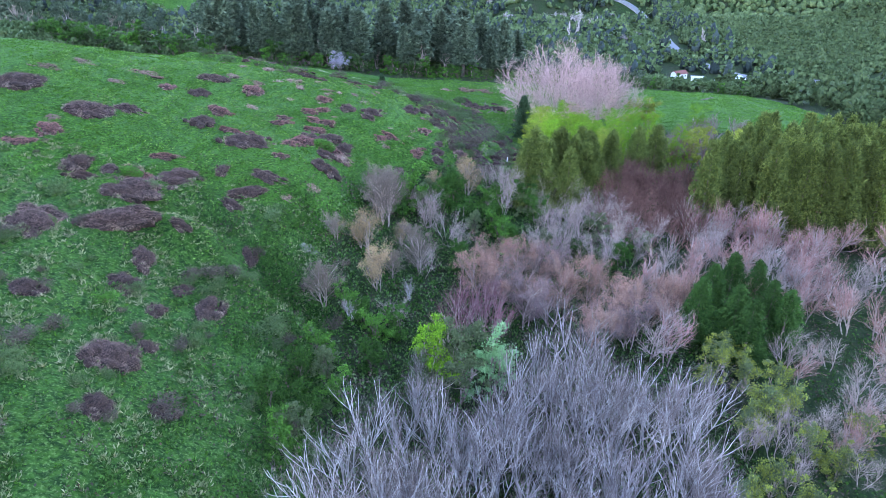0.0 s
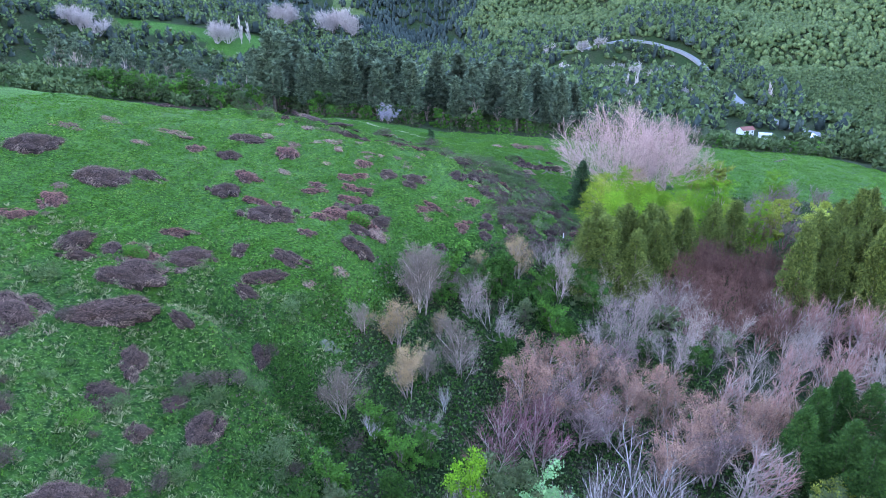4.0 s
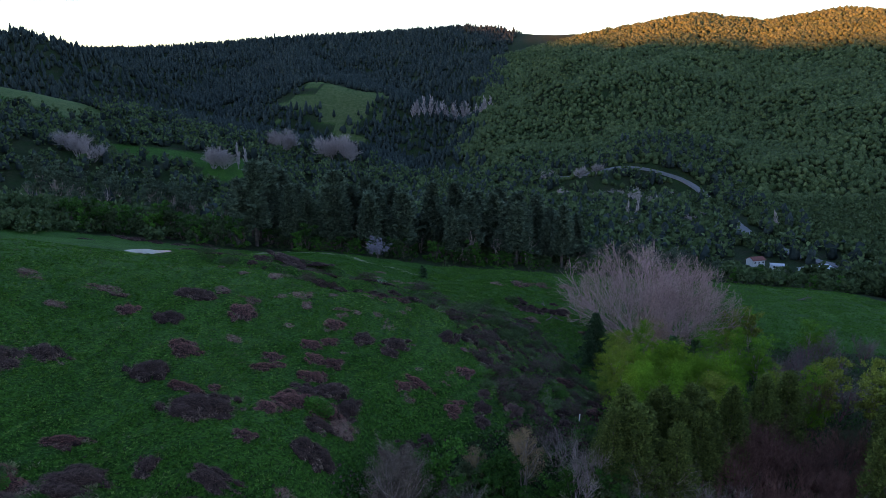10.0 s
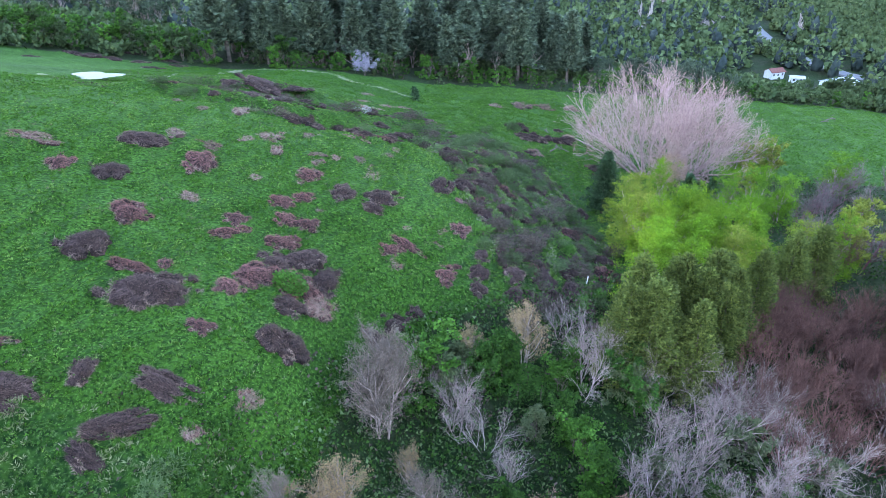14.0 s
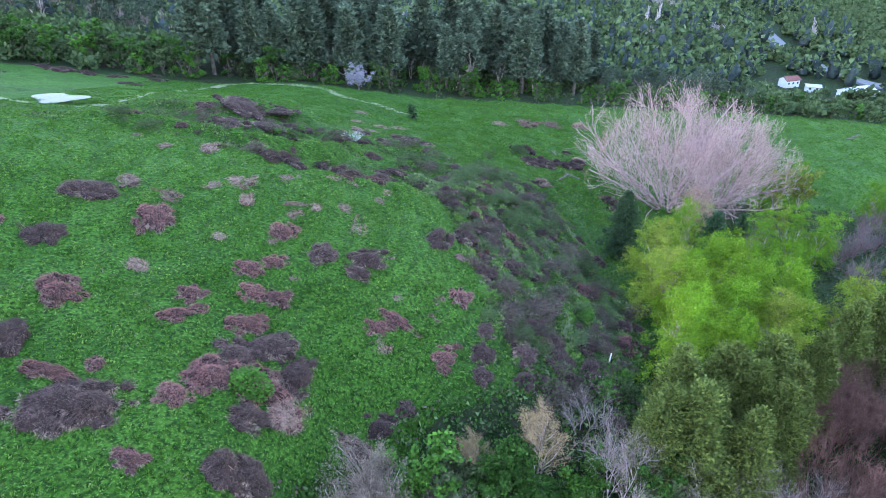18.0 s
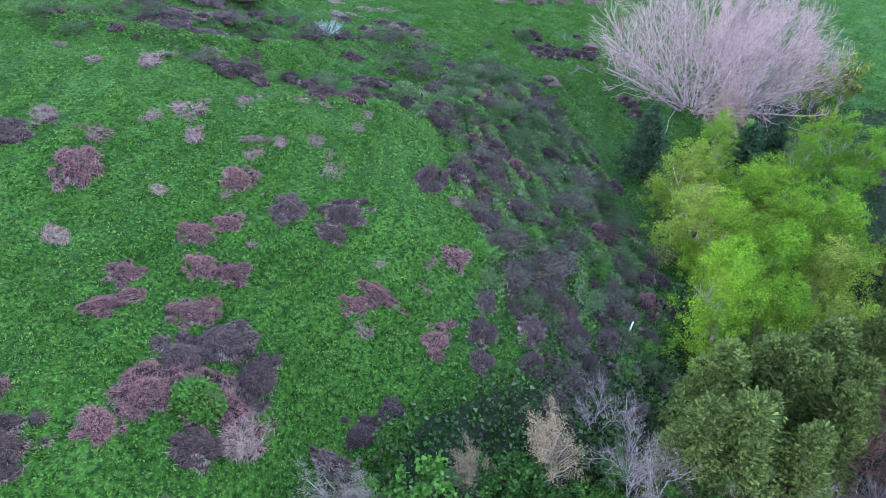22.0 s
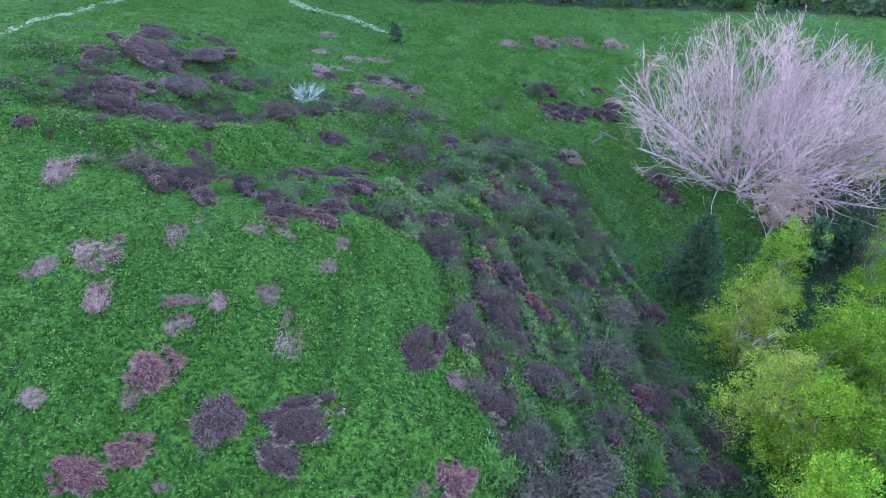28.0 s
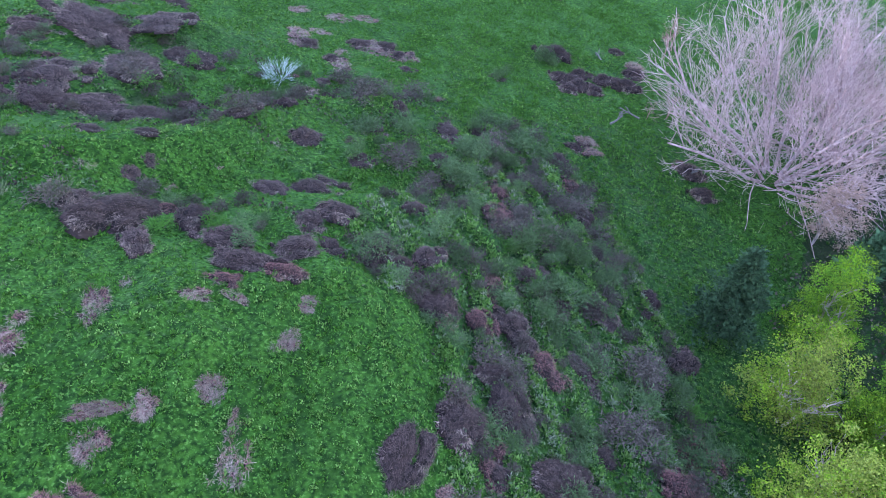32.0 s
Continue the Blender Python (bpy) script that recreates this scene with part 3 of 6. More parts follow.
def grow_branches(rng, H, stems, lean, levels, kids, up, wob, r0, bare=0.25, shrink=0.62, angle=0.75, fan=1.0, dome=False):
    """Segments of a branching tree: starts, ends and radii."""
    segs = []

    def limb(p, d, L, r, level):
        n = 4 if level < 2 else 3 if level < levels else 2
        step = L / n
        pts = [p]
        for i in range(n):
            d = d + rng.normal(size=3) * wob + np.array([0, 0, up * (0.5 if level == 0 else 1)])
            d /= np.linalg.norm(d)
            q = p + d * step
            ra, rb = r * (1 - 0.55 * i / n), r * (1 - 0.55 * (i + 1) / n)
            segs.append((p, q, ra, rb, level))
            p = q
            pts.append(p)
        if level >= levels:
            return
        for k in range(kids[level]):
            f = bare + (1 - bare) * (k + rng.random()) / kids[level] if level == 0 else 0.15 + 0.85 * (k + rng.random()) / kids[level]
            j = min(int(f * n), n - 1)
            at = pts[j] + (pts[j + 1] - pts[j]) * (f * n - j)
            side = np.cross(d, rng.normal(size=3))
            side /= np.linalg.norm(side) + 1e-9
            side = side * np.array([fan, fan, 1.0])
            nd = d * math.cos(angle) + side * math.sin(angle) * rng.uniform(0.7, 1.3)
            limb(at, nd / np.linalg.norm(nd), L * shrink * rng.uniform(0.7, 1.15) * (1.15 - 0.5 * f), max(r * (0.62 - 0.25 * f), 0.010), level + 1)

    for s in range(stems):
        a = 6.28 * (s + rng.random() * 0.7) / stems
        l = lean * rng.uniform(0.5, 1.2) if stems > 1 else lean * 0.3
        if dome:
            l = lean * 1.15 * math.sqrt((s + 0.3) / stems)
            a = s * 2.4 + rng.uniform(-0.3, 0.3)
        d = np.array([math.sin(l) * math.cos(a), math.sin(l) * math.sin(a), math.cos(l)])
        off = np.array([math.cos(a), math.sin(a), 0]) * (0.03 * H if stems > 1 else 0)
        limb(off - np.array([0, 0, 0.4]), d, H * rng.uniform(0.72, 0.95) * 0.8, r0 * rng.uniform(0.8, 1.1), 0)
    return segs


def wood_meshes(segs, mat, twig_mat, split=2, twig_r=1.0):
    lo = [s for s in segs if s[4] < split]
    hi = [s for s in segs if s[4] >= split]
    out = []
    for name, group, sides, m, k in (("trunk", lo, 5, mat, 1.0), ("branchwork", hi, 3, twig_mat, twig_r)):
        if group:
            V, F = tubes([s[0] for s in group], [s[1] for s in group], np.array([s[2] for s in group]) * k, np.array([s[3] for s in group]) * k, sides)
            out.append((name, mesh_of(name, V, F, m, True)))
    return out


def make_bare(name, label, seed, mat, twig_mat, group, H=10.0, **kw):
    rng = np.random.default_rng(seed)
    args = dict(stems=3, lean=0.35, levels=3, kids=(7, 5, 4), up=0.10, wob=0.10, r0=0.13)
    twig_r = kw.pop("twig_r", 1.0)
    args.update(kw)
    segs = grow_branches(rng, H, **args)
    top = max(s[1][2] for s in segs)
    segs = [(s[0] * (H / top), s[1] * (H / top), s[2], s[3], s[4]) for s in segs]
    t = thing(name, label, "tree", group)
    for n, me in wood_meshes(segs, mat, twig_mat, twig_r=twig_r):
        part(n, me, t)
    return t, segs


def leaf_mesh(name, pts, out, size, mat, rng, long=1.0, lift=0.3):
    d = out + rng.normal(size=pts.shape) * 0.8 + np.array([0, 0, lift])
    s = size * rng.uniform(0.6, 1.4, len(pts))
    V, F = blades(pts, d, s * long, s, rng)
    return mesh_of(name, V, F, mat)


def make_leafy(name, label, seed, mat, bark_mat, group, H=10.0, R=4.0, n=3200, size=0.45, lobes=9, base=0.25, accents=None, shell=0.5):
    """A broadleaf tree: trunk and limbs, and a crown of many clumps with gaps."""
    rng = np.random.default_rng(seed)
    t = thing(name, label, "tree", group)
    segs = grow_branches(rng, H * 0.85, 2, 0.3, 2, (6, 4), 0.1, 0.12, 0.16)
    inward = np.array([0.55, 0.55, 0.95])
    segs = [(s[0] * inward, s[1] * inward, s[2], s[3], s[4]) for s in segs]
    for nm, me in wood_meshes(segs, bark_mat, bark_mat):
        part(nm, me, t)
    L = []
    for k in range(lobes):
        a, f = rng.uniform(0, 6.28), rng.uniform(0, 1)
        rr = R * (0.62 * math.sqrt(rng.random())) * (1 - 0.45 * f)
        zr = H * (base + (0.98 - base) * f)
        s = R * rng.uniform(0.30, 0.50)
        L.append((rr * math.cos(a), rr * math.sin(a), min(zr, H - s * 0.8), s, s, s * rng.uniform(0.7, 1.0)))
    L.append((0, 0, H * 0.5, R * 0.5, R * 0.5, H * 0.32))
    pts, out = clump_points(L, n, rng, shell, n // 85, 0.07 * R)
    keep = pts[:, 2] > 0.2
    pts, out = pts[keep], out[keep]
    if accents is not None:
        pick = rng.random(len(pts)) < 0.5 + 0.5 * np.sin(pts[:, 0] * 1.1 + seed) * np.cos(pts[:, 1] * 0.9)
        part("crown", leaf_mesh("crown", pts[~pick], out[~pick], size, mat, rng), t)
        part("crown", leaf_mesh("crown", pts[pick], out[pick], size, accents, rng), t, "paler new leaves")
    else:
        part("crown", leaf_mesh("crown", pts, out, size, mat, rng), t)
    return t


def make_conifer(name, label, seed, mat, group, H=15.0, R=3.2, n=3000, size=0.6, tip=0.9, droop=0.0, whorls=0, trunk_bare=0.08, category="tree"):
    """A conifer: straight trunk and sprays set in tiers."""
    rng = np.random.default_rng(seed)
    t = thing(name, label, category, group)
    V, F = tubes([(0, 0, -0.5), (0, 0, H * 0.5)], [(0, 0, H * 0.5), (0, 0, H * 0.97)], np.array([0.022 * H, 0.013 * H]), np.array([0.013 * H, 0.01]), 6)
    part("trunk", mesh_of("trunk", V, F, M_BROWNBARK, True), t)
    f = rng.random(n) ** 0.75
    if whorls:
        f = np.clip((np.floor(f * whorls) + 0.5 + rng.normal(size=n) * 0.18) / whorls, 0, 1)
    z = H * (trunk_bare + (1 - trunk_bare) * (1 - f))
    prof = f ** tip * (1 - 0.15 * f) * R
    a = rng.uniform(0, 6.28, n)
    lump = 1 + 0.22 * np.sin(a * 3 + z * 0.7 + seed) + 0.16 * np.sin(a * 7 - z * 1.3)
    r = prof * lump * (1 - 0.6 * rng.random(n) ** 2.2)
    if whorls:
        arms = np.sin(a * 5 + np.floor(f * whorls) * 2.1)
        r *= 0.72 + 0.34 * arms
    z = z - droop * r + (0.0 if not whorls else 0.12 * r)
    k = rng.integers(0, n // 14, n)
    r, a, z = r[k] + rng.normal(size=n) * 0.24, a[k] + rng.normal(size=n) * 0.24 / np.maximum(r[k], 0.4), z[k] + rng.normal(size=n) * 0.2
    pts = np.stack([r * np.cos(a), r * np.sin(a), z], 1)
    out = np.stack([np.cos(a), np.sin(a), np.full(n, 0.7 - droop)], 1)
    part("crown", leaf_mesh("crown", pts, out, size, mat, rng, 2.3, 0.0), t)
    return t


def make_bramble(name, label, seed, mat, fine=1.0, skirt=1.0, thin=0.0, green=False, category="bramble", group="brambles on the hill"):
    """A domed thicket of arching canes over a mound coloured dark as inner shade, unit wide and high; dead pale stems
    hang from its downhill (south) edge.
    """
    rng = np.random.default_rng(seed)
    t = thing(name, label, category, group)
    lean = rng.uniform(-0.25, 0.25, 2)
    L = [(lean[0], lean[1], 0.5, 0.95)]
    for i in range(15):
        a, far = 6.283 * (i + rng.uniform(-0.7, 0.7)) / 15, rng.uniform(0.3, 0.88)
        L.append((far * math.cos(a) + 0.2 * lean[0], far * math.sin(a), rng.uniform(0.13, 0.40) * (1.2 - 0.45 * far), rng.uniform(0.3, 0.95) * (1.15 - 0.6 * far)))
    if thin:
        L = [(x * f, y * f, r * rng.uniform(0.6, 1.05), h) for (x, y, r, h), f in zip(L[1:], rng.uniform(0.3, 1.15, 15))]

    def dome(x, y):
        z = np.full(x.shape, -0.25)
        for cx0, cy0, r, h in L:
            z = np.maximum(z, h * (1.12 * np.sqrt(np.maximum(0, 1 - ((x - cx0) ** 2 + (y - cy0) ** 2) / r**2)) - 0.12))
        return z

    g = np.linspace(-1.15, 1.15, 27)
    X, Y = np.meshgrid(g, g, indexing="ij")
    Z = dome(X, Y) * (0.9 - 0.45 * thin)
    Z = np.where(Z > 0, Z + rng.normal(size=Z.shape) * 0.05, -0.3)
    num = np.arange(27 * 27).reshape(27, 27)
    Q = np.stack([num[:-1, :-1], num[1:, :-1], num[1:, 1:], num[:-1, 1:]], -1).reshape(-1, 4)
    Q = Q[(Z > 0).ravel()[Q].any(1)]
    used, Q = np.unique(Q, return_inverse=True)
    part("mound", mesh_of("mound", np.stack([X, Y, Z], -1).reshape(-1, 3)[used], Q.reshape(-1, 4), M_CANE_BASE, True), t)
    n = int((3600 - 1600 * thin) / fine**1.5)
    p = rng.uniform(-1.15, 1.15, (n * 3, 2))
    z = dome(p[:, 0], p[:, 1])
    keep = z > 0.02
    p, z = p[keep][:n], z[keep][:n]
    a = np.arctan2(p[:, 1], p[:, 0]) + rng.normal(size=len(p)) * 0.9
    C = np.c_[p + rng.normal(size=p.shape) * 0.03, z * rng.uniform(0.8, 1.12, len(p))]
    D = np.stack([np.cos(a), np.sin(a), rng.normal(size=len(p)) * 0.45 - 0.1], 1)
    V, F = blades(C, D, 0.13 * fine * rng.uniform(0.4, 1.7, len(p)), 0.0115 * fine**0.5 * rng.uniform(0.6, 1.5, len(p)), rng)
    part("thicket", mesh_of("thicket", V, F, mat), t)
    m = int(520 * skirt / fine)
    k = rng.integers(0, len(L), m * 3)
    a = rng.normal(-1.57, 1.0 + 0.5 * thin, m * 3)
    Lk = np.array(L)[k]
    p = Lk[:, :2] + np.stack([np.cos(a), np.sin(a)], 1) * Lk[:, 2:3] * rng.uniform(0.82, 1.06, (m * 3, 1))
    z = dome(p[:, 0], p[:, 1])
    low = (z < 0.30 + 0.7 * thin) & (np.sin(p[:, 0] * 7 + seed) + 0.9 * np.sin(p[:, 1] * 9 + p[:, 0] * 4) + 2.2 * thin > rng.uniform(-0.9, 1.4, m * 3))
    p, z, a = p[low][:m], np.maximum(z[low][:m], 0.0), a[low][:m]
    C = np.c_[p, z + rng.uniform(0.04, 0.34, len(p))]
    D = np.stack([np.cos(a) * 0.5, np.sin(a) * 0.5, rng.uniform(-1.2, 0.1, len(a))], 1) + rng.normal(size=C.shape) * 0.3
    V, F = blades(C, D, 0.23 * fine**0.7 * rng.uniform(0.5, 1.5, len(p)), 0.013 * fine**0.6, rng)
    part("fringe", mesh_of("fringe", V, F, M_DEAD), t, "straw-pale dead stems")
    if green:
        pts, out = clump_points([(0.05, -0.25, 0.55, 0.55, 0.48, 0.48)], 3200, rng, 0.15)
        part("foliage", leaf_mesh("foliage", pts, out, 0.085, M_BRIGHT, rng), t, "fresh green leaves")
    return t


def make_shrub(name, label, seed, mat, group, n=900, size=0.13, spire=0.0, width=0.8, category="shrub"):
    """A bushy shrub about a metre high: stems and fine upright shoots."""
    rng = np.random.default_rng(seed)
    t = thing(name, label, category, group)
    segs = grow_branches(rng, 0.8, 5, 0.6, 1, (4,), 0.1, 0.15, 0.02)
    V, F = tubes([s[0] for s in segs], [s[1] for s in segs], [s[2] for s in segs], [s[3] for s in segs], 3)
    part("stem", mesh_of("stem", V, F, M_BROWNBARK, True), t)
    L = [(rng.uniform(-0.4, 0.4) * width, rng.uniform(-0.4, 0.4) * width, rng.uniform(0.3, 0.6), rng.uniform(0.25, 0.42) * width, rng.uniform(0.25, 0.42) * width, rng.uniform(0.26, 0.42)) for _ in range(6)]
    pts, out = clump_points(L, n, rng, 0.5)
    pts[:, 2] = np.maximum(pts[:, 2], 0.02)
    d = out * 0.35 * (1 - spire) + np.array([0, 0, 0.35 + spire]) + rng.normal(size=pts.shape) * 0.6
    V, F = blades(pts, d, size * rng.uniform(0.5, 1.7, n), size * 0.17, rng)
    part("foliage", mesh_of("foliage", V, F, mat), t)
    return t


def put(variants, rows, rng, unit=10.0, flat=1.0, sink=0.1):
    """Copies of the variants at rows of x, y, height, turned and sized at random."""
    for k, (x, y, H) in enumerate(rows):
        s = H / unit
        w = s * rng.uniform(0.9, 1.12) * flat
        copy_thing(variants[k % len(variants)], pose(x, y, on_ground(x, y) - sink, 0, 0, rng.uniform(0, 360)) @ Matrix.Diagonal((w, w, s, 1)))


def retire(variants):
    """The first of each kind was only the pattern."""
    for v in variants:
        for o in (*v.children_recursive, v):
            bpy.data.objects.remove(o)


rng = np.random.default_rng(3)

# ---- the near trees, kind by kind: x, y and height ----
WHITE = ((19.1, 83.4, 14), (25.3, 86.5, 14), (28.1, 81.9, 14), (15.1, 76.8, 14), (20, 75.6, 14), (24.6, 73.9, 14), (30.1, 75.9, 14), (12.1, 69.4, 14), (17.3, 68.3, 14), (32.6, 72.2, 14), (36.1, 72.4, 14), (38.8, 71.5, 14), (26.8, 68.8, 14), (35.7, 65.8, 14), (20.4, 64.1, 14), (13.9, 63.6, 14), (7.6, 64.7, 14), (-7, 65.7, 11), (0, 74.3, 11), (-2.9, 67.7, 11), (-9.1, 59.2, 11), (-10.6, 51.9, 11), (-5.4, 58.5, 11), (2.8, 67, 11), (5.5, 63.9, 11), (-11.1, 47.5, 11), (-1.5, 59.6, 11), (-10.6, 90.9, 5), (-1.2, 100.5, 5))
M_PALESTEM = bark("pale_mauve_stems", (0.27, 0.242, 0.230), (0.50, 0.460, 0.440))
kinds = [make_bare("bare_tree", "leafless pale lilac-grey tree with upright stems", 10 + k, M_PALESTEM, M_LILAC, "bare trees in the gully", stems=6, lean=0.40, kids=(8, 5, 3), up=0.15, wob=0.09, r0=0.095, angle=0.55, twig_r=0.7, dome=True)[0] for k in range(4)]
put(kinds, WHITE, rng)
fill = np.random.default_rng(14)
for k in range(34):
    x, y = fill.uniform(-2, 44), fill.uniform(40, 84)
    put([kinds[k % 4]], ((x, y, fill.uniform(10, 13)),), fill)
for k in range(30):
    put([kinds[k % 4]], ((fill.uniform(-10, 54), fill.uniform(22, 56), fill.uniform(9, 13)),), fill)
for k in range(20):
    put([kinds[k % 4]], ((fill.uniform(-6, 46), fill.uniform(50, 64), fill.uniform(11, 14)),), fill)
retire(kinds)
PALE = ((30.4, 135.6, 11), (26, 122.6, 11), (31.1, 121.6, 11), (35.6, 127.5, 11), (40.4, 128.7, 11), (40.1, 119.3, 11), (47.8, 123.1, 11), (56.8, 117.9, 11), (61.5, 121.3, 11), (50.1, 114.2, 11), (19.5, 132, 11), (22.8, 135.5, 11), (20.7, 137.2, 9), (25.1, 135.7, 9), (34.3, 134.9, 9), (40.6, 133.3, 9), (34.9, 130.6, 9), (2.9, 124.8, 9), (17.4, 141.1, 6), (29.6, 132.2, 9), (0.5, 128.8, 6), (43.2, 131.5, 9), (29.5, 127.3, 9), (46.8, 69, 9), (50.5, 68.3, 9), (54.6, 70.8, 9), (32.8, 118, 9), (36.2, 114.8, 9), (43.1, 117.5, 9), (28.7, 118.9, 9), (44.2, 129, 9), (23.2, 116.7, 9), (58.9, 70.8, 8), (65.4, 74.5, 8), (60.1, 63.5, 8), (49.8, 62.8, 8), (2.7, 127.2, 8), (6.4, 123.4, 8), (8.9, 119.2, 8), (-3.6, 93.3, 6), (1.5, 109.6, 8))
kinds = [make_bare("bare_tree", "leafless greyish tree with crooked branches", 20 + k, M_PALEBARK, M_PALEBARK, "bare trees in the gully", stems=3, lean=0.40, kids=(9, 7, 4), up=0.10, wob=0.12, r0=0.075, angle=0.65, twig_r=0.95)[0] for k in range(3)]
put(kinds, PALE, rng)
retire(kinds)
PINK = ((92.9, 156.4, 13), (91.4, 143.9, 13), (75, 129.1, 13), (82.1, 133.7, 13), (90.9, 138.4, 13), (62.1, 114.2, 13), (85.2, 124.7, 13), (64.7, 113, 13), (78.6, 119.1, 13), (70.9, 111, 13), (75.3, 108.1, 13), (49.5, 103.1, 13), (39.7, 90.9, 13), (41.4, 88.5, 13), (62, 104.9, 12), (63.5, 100.3, 12), (69.5, 101.2, 12), (66.5, 128.1, 12), (74.9, 135.8, 12), (54.8, 108.6, 12), (52, 111.6, 12), (45.4, 104.1, 12), (42.5, 106.9, 12))
kinds = [make_bare("bare_tree", "leafless pinkish-brown tree with fine twigs", 30 + k, M_PALEBARK, M_PINKBARK if k else M_PALEBARK, "pinkish trees", stems=2, lean=0.24, kids=(10, 6, 4), up=0.14, wob=0.12, r0=0.13, angle=0.62, twig_r=0.95)[0] for k in range(3)]
put(kinds, PINK, rng)
fill = np.random.default_rng(16)
for k in range(46):
    put([kinds[k % 3]], ((fill.uniform(62, 112), fill.uniform(98, 136), fill.uniform(10, 13)),), fill)
for k in range(20):
    x, y = fill.uniform(58, 84), fill.uniform(58, 96)
    put([kinds[k % 3]], ((x, y, fill.uniform(7, 9)),), fill)
retire(kinds)
MAROON = ((43.3, 140.2, 11.5), (49.7, 149.5, 11.5), (53.3, 148.4, 11.5), (63.6, 167.1, 11.5), (61.3, 152.5, 11.5), (74.6, 176.7, 11.5), (71.1, 156.8, 11.5), (74.4, 154.9, 11.5), (45.2, 133.9, 11.5), (50.6, 136.1, 11.5), (57, 136.9, 11.5), (63, 139.5, 11.5), (67.8, 139, 11.5), (45, 125.4, 11.5), (40, 132.1, 11.5), (51.2, 127.2, 11.5), (57.1, 127.5, 11.5))
kinds = [make_bare("bare_tree", "leafless maroon tree in a dense thicket", 40 + k, M_MAROON, M_MAROON, "maroon thicket", stems=5, lean=0.4, kids=(8, 6, 5), up=0.16, wob=0.09, r0=0.09, angle=0.55, twig_r=1.1)[0] for k in range(3)]
put(kinds, MAROON, rng, flat=1.2)
fill = np.random.default_rng(18)
for k in range(18):
    put([kinds[k % 3]], ((fill.uniform(46, 74), fill.uniform(126, 156), fill.uniform(9.5, 12)),), fill, 10.0, 1.15)
retire(kinds)
RED = ((7.5, 95.4, 10), (11, 95.7, 10), (5.5, 89.4, 10), (12.5, 92.7, 10))
kinds = [make_bare("bare_tree", "leafless tree with fine reddish twigs", 50 + k, M_PALEBARK, M_RED, "reddish trees", stems=4, lean=0.35, kids=(8, 6, 4), up=0.14, wob=0.09, r0=0.10, angle=0.55, twig_r=1.2)[0] for k in range(2)]
put(kinds, RED, rng)
retire(kinds)


def withered(name, label, seed, leaf, group, n=5200):
    t, segs = make_bare(name, label, seed, M_PALEBARK, M_BROWNBARK, group, stems=3, lean=0.22, kids=(9, 5, 3), up=0.13, wob=0.09, r0=0.12, bare=0.14)
    r = np.random.default_rng(seed)
    ends = np.array([s[1] for s in segs if s[4] >= 2])
    n = n * 2
    pts = ends[r.integers(0, len(ends), n)] + r.normal(size=(n, 3)) * 0.20
    part("crown", leaf_mesh("crown", pts, r.normal(size=(n, 3)), 0.105, leaf, r), t, "withered leaves")
    return t


RUSTY = ((14, 109.4, 12), (19.8, 109.1, 12), (25, 110.7, 12), (27.8, 105.4, 12), (11, 101.5, 12), (15.1, 101.7, 12), (23.9, 99.5, 12), (32, 103.1, 12), (19.2, 98.5, 12), (40.9, 99.1, 12), (35.2, 97.7, 12), (36.6, 93.6, 12), (31, 92.1, 12), (45.1, 98.2, 12))
kinds = [withered("withered_tree", "slender tree with withered rusty-brown leaves", 60 + k, M_RUSTY if k < 2 else M_PLUM, "rusty trees") for k in range(3)]
put(kinds, RUSTY, rng)
retire(kinds)
TAWNY = ((11.7, 135.6, 11), (-5.1, 126.5, 11), (-5.7, 121.7, 11), (4.7, 133.7, 8), (-5.4, 129.3, 10), (-6.8, 123.4, 10), (-8.9, 109.4, 10), (-15.1, 94.1, 10), (0.6, 111, 10), (-6.5, 100.6, 10), (-14, 107.9, 6), (-4.1, 106, 6), (-2.5, 117.2, 6))
kinds = [withered("withered_tree", "small tree with tawny dry leaves", 70 + k, M_TAWNY if k == 0 else M_FAWN, "tawny trees", 4200) for k in range(3)]
put(kinds, TAWNY, rng)
retire(kinds)
WILLOW = ((2.9, 81, 12), (11.3, 81.4, 14), (6.2, 79.2, 14))
kinds = [make_leafy("willow", "willow just coming into pale leaf", 80 + k, m, M_PALEBARK, "willows in new leaf", R=4.2, n=5500, size=0.2, lobes=14, shell=0.7) for k, m in enumerate((M_LIME, M_MINT, M_SAGE))]
put(kinds, WILLOW, rng)
retire(kinds)
GREEN = ((24.8, 133.1, 9), (17.6, 124.6, 7), (19.8, 120.1, 7), (39, 126.2, 8), (46.6, 130.3, 6), (16.4, 132.6, 7), (33, 118, 6), (27, 121, 7), (6.3, 130.9, 8), (-0.8, 130, 10), (-3.6, 126.9, 8), (25.3, 132.3, 8), (26.3, 130.4, 7), (18.1, 135.6, 6), (9.2, 132.7, 8), (1.7, 129.7, 7), (-3.2, 91.1, 6), (-14.3, 81, 6), (-7, 81.6, 6), (-15.4, 63.9, 6), (-14.4, 68.3, 6), (-11.2, 72.8, 6), (16.1, 127.7, 6), (12.6, 125.8, 6), (8.7, 115.1, 6), (-11.1, 92.4, 6), (-19, 67.2, 6), (-13, 76.5, 6), (-16.1, 74.5, 6), (-6.7, 88.4, 6), (3.1, 88.8, 6), (47.3, 123.3, 7), (41.1, 116.7, 7), (18.6, 120.6, 7), (7.3, 132.9, 8), (3.9, 132.4, 7), (9.5, 110.5, 6), (-16.3, 60.3, 6), (-8.6, 91.3, 5))
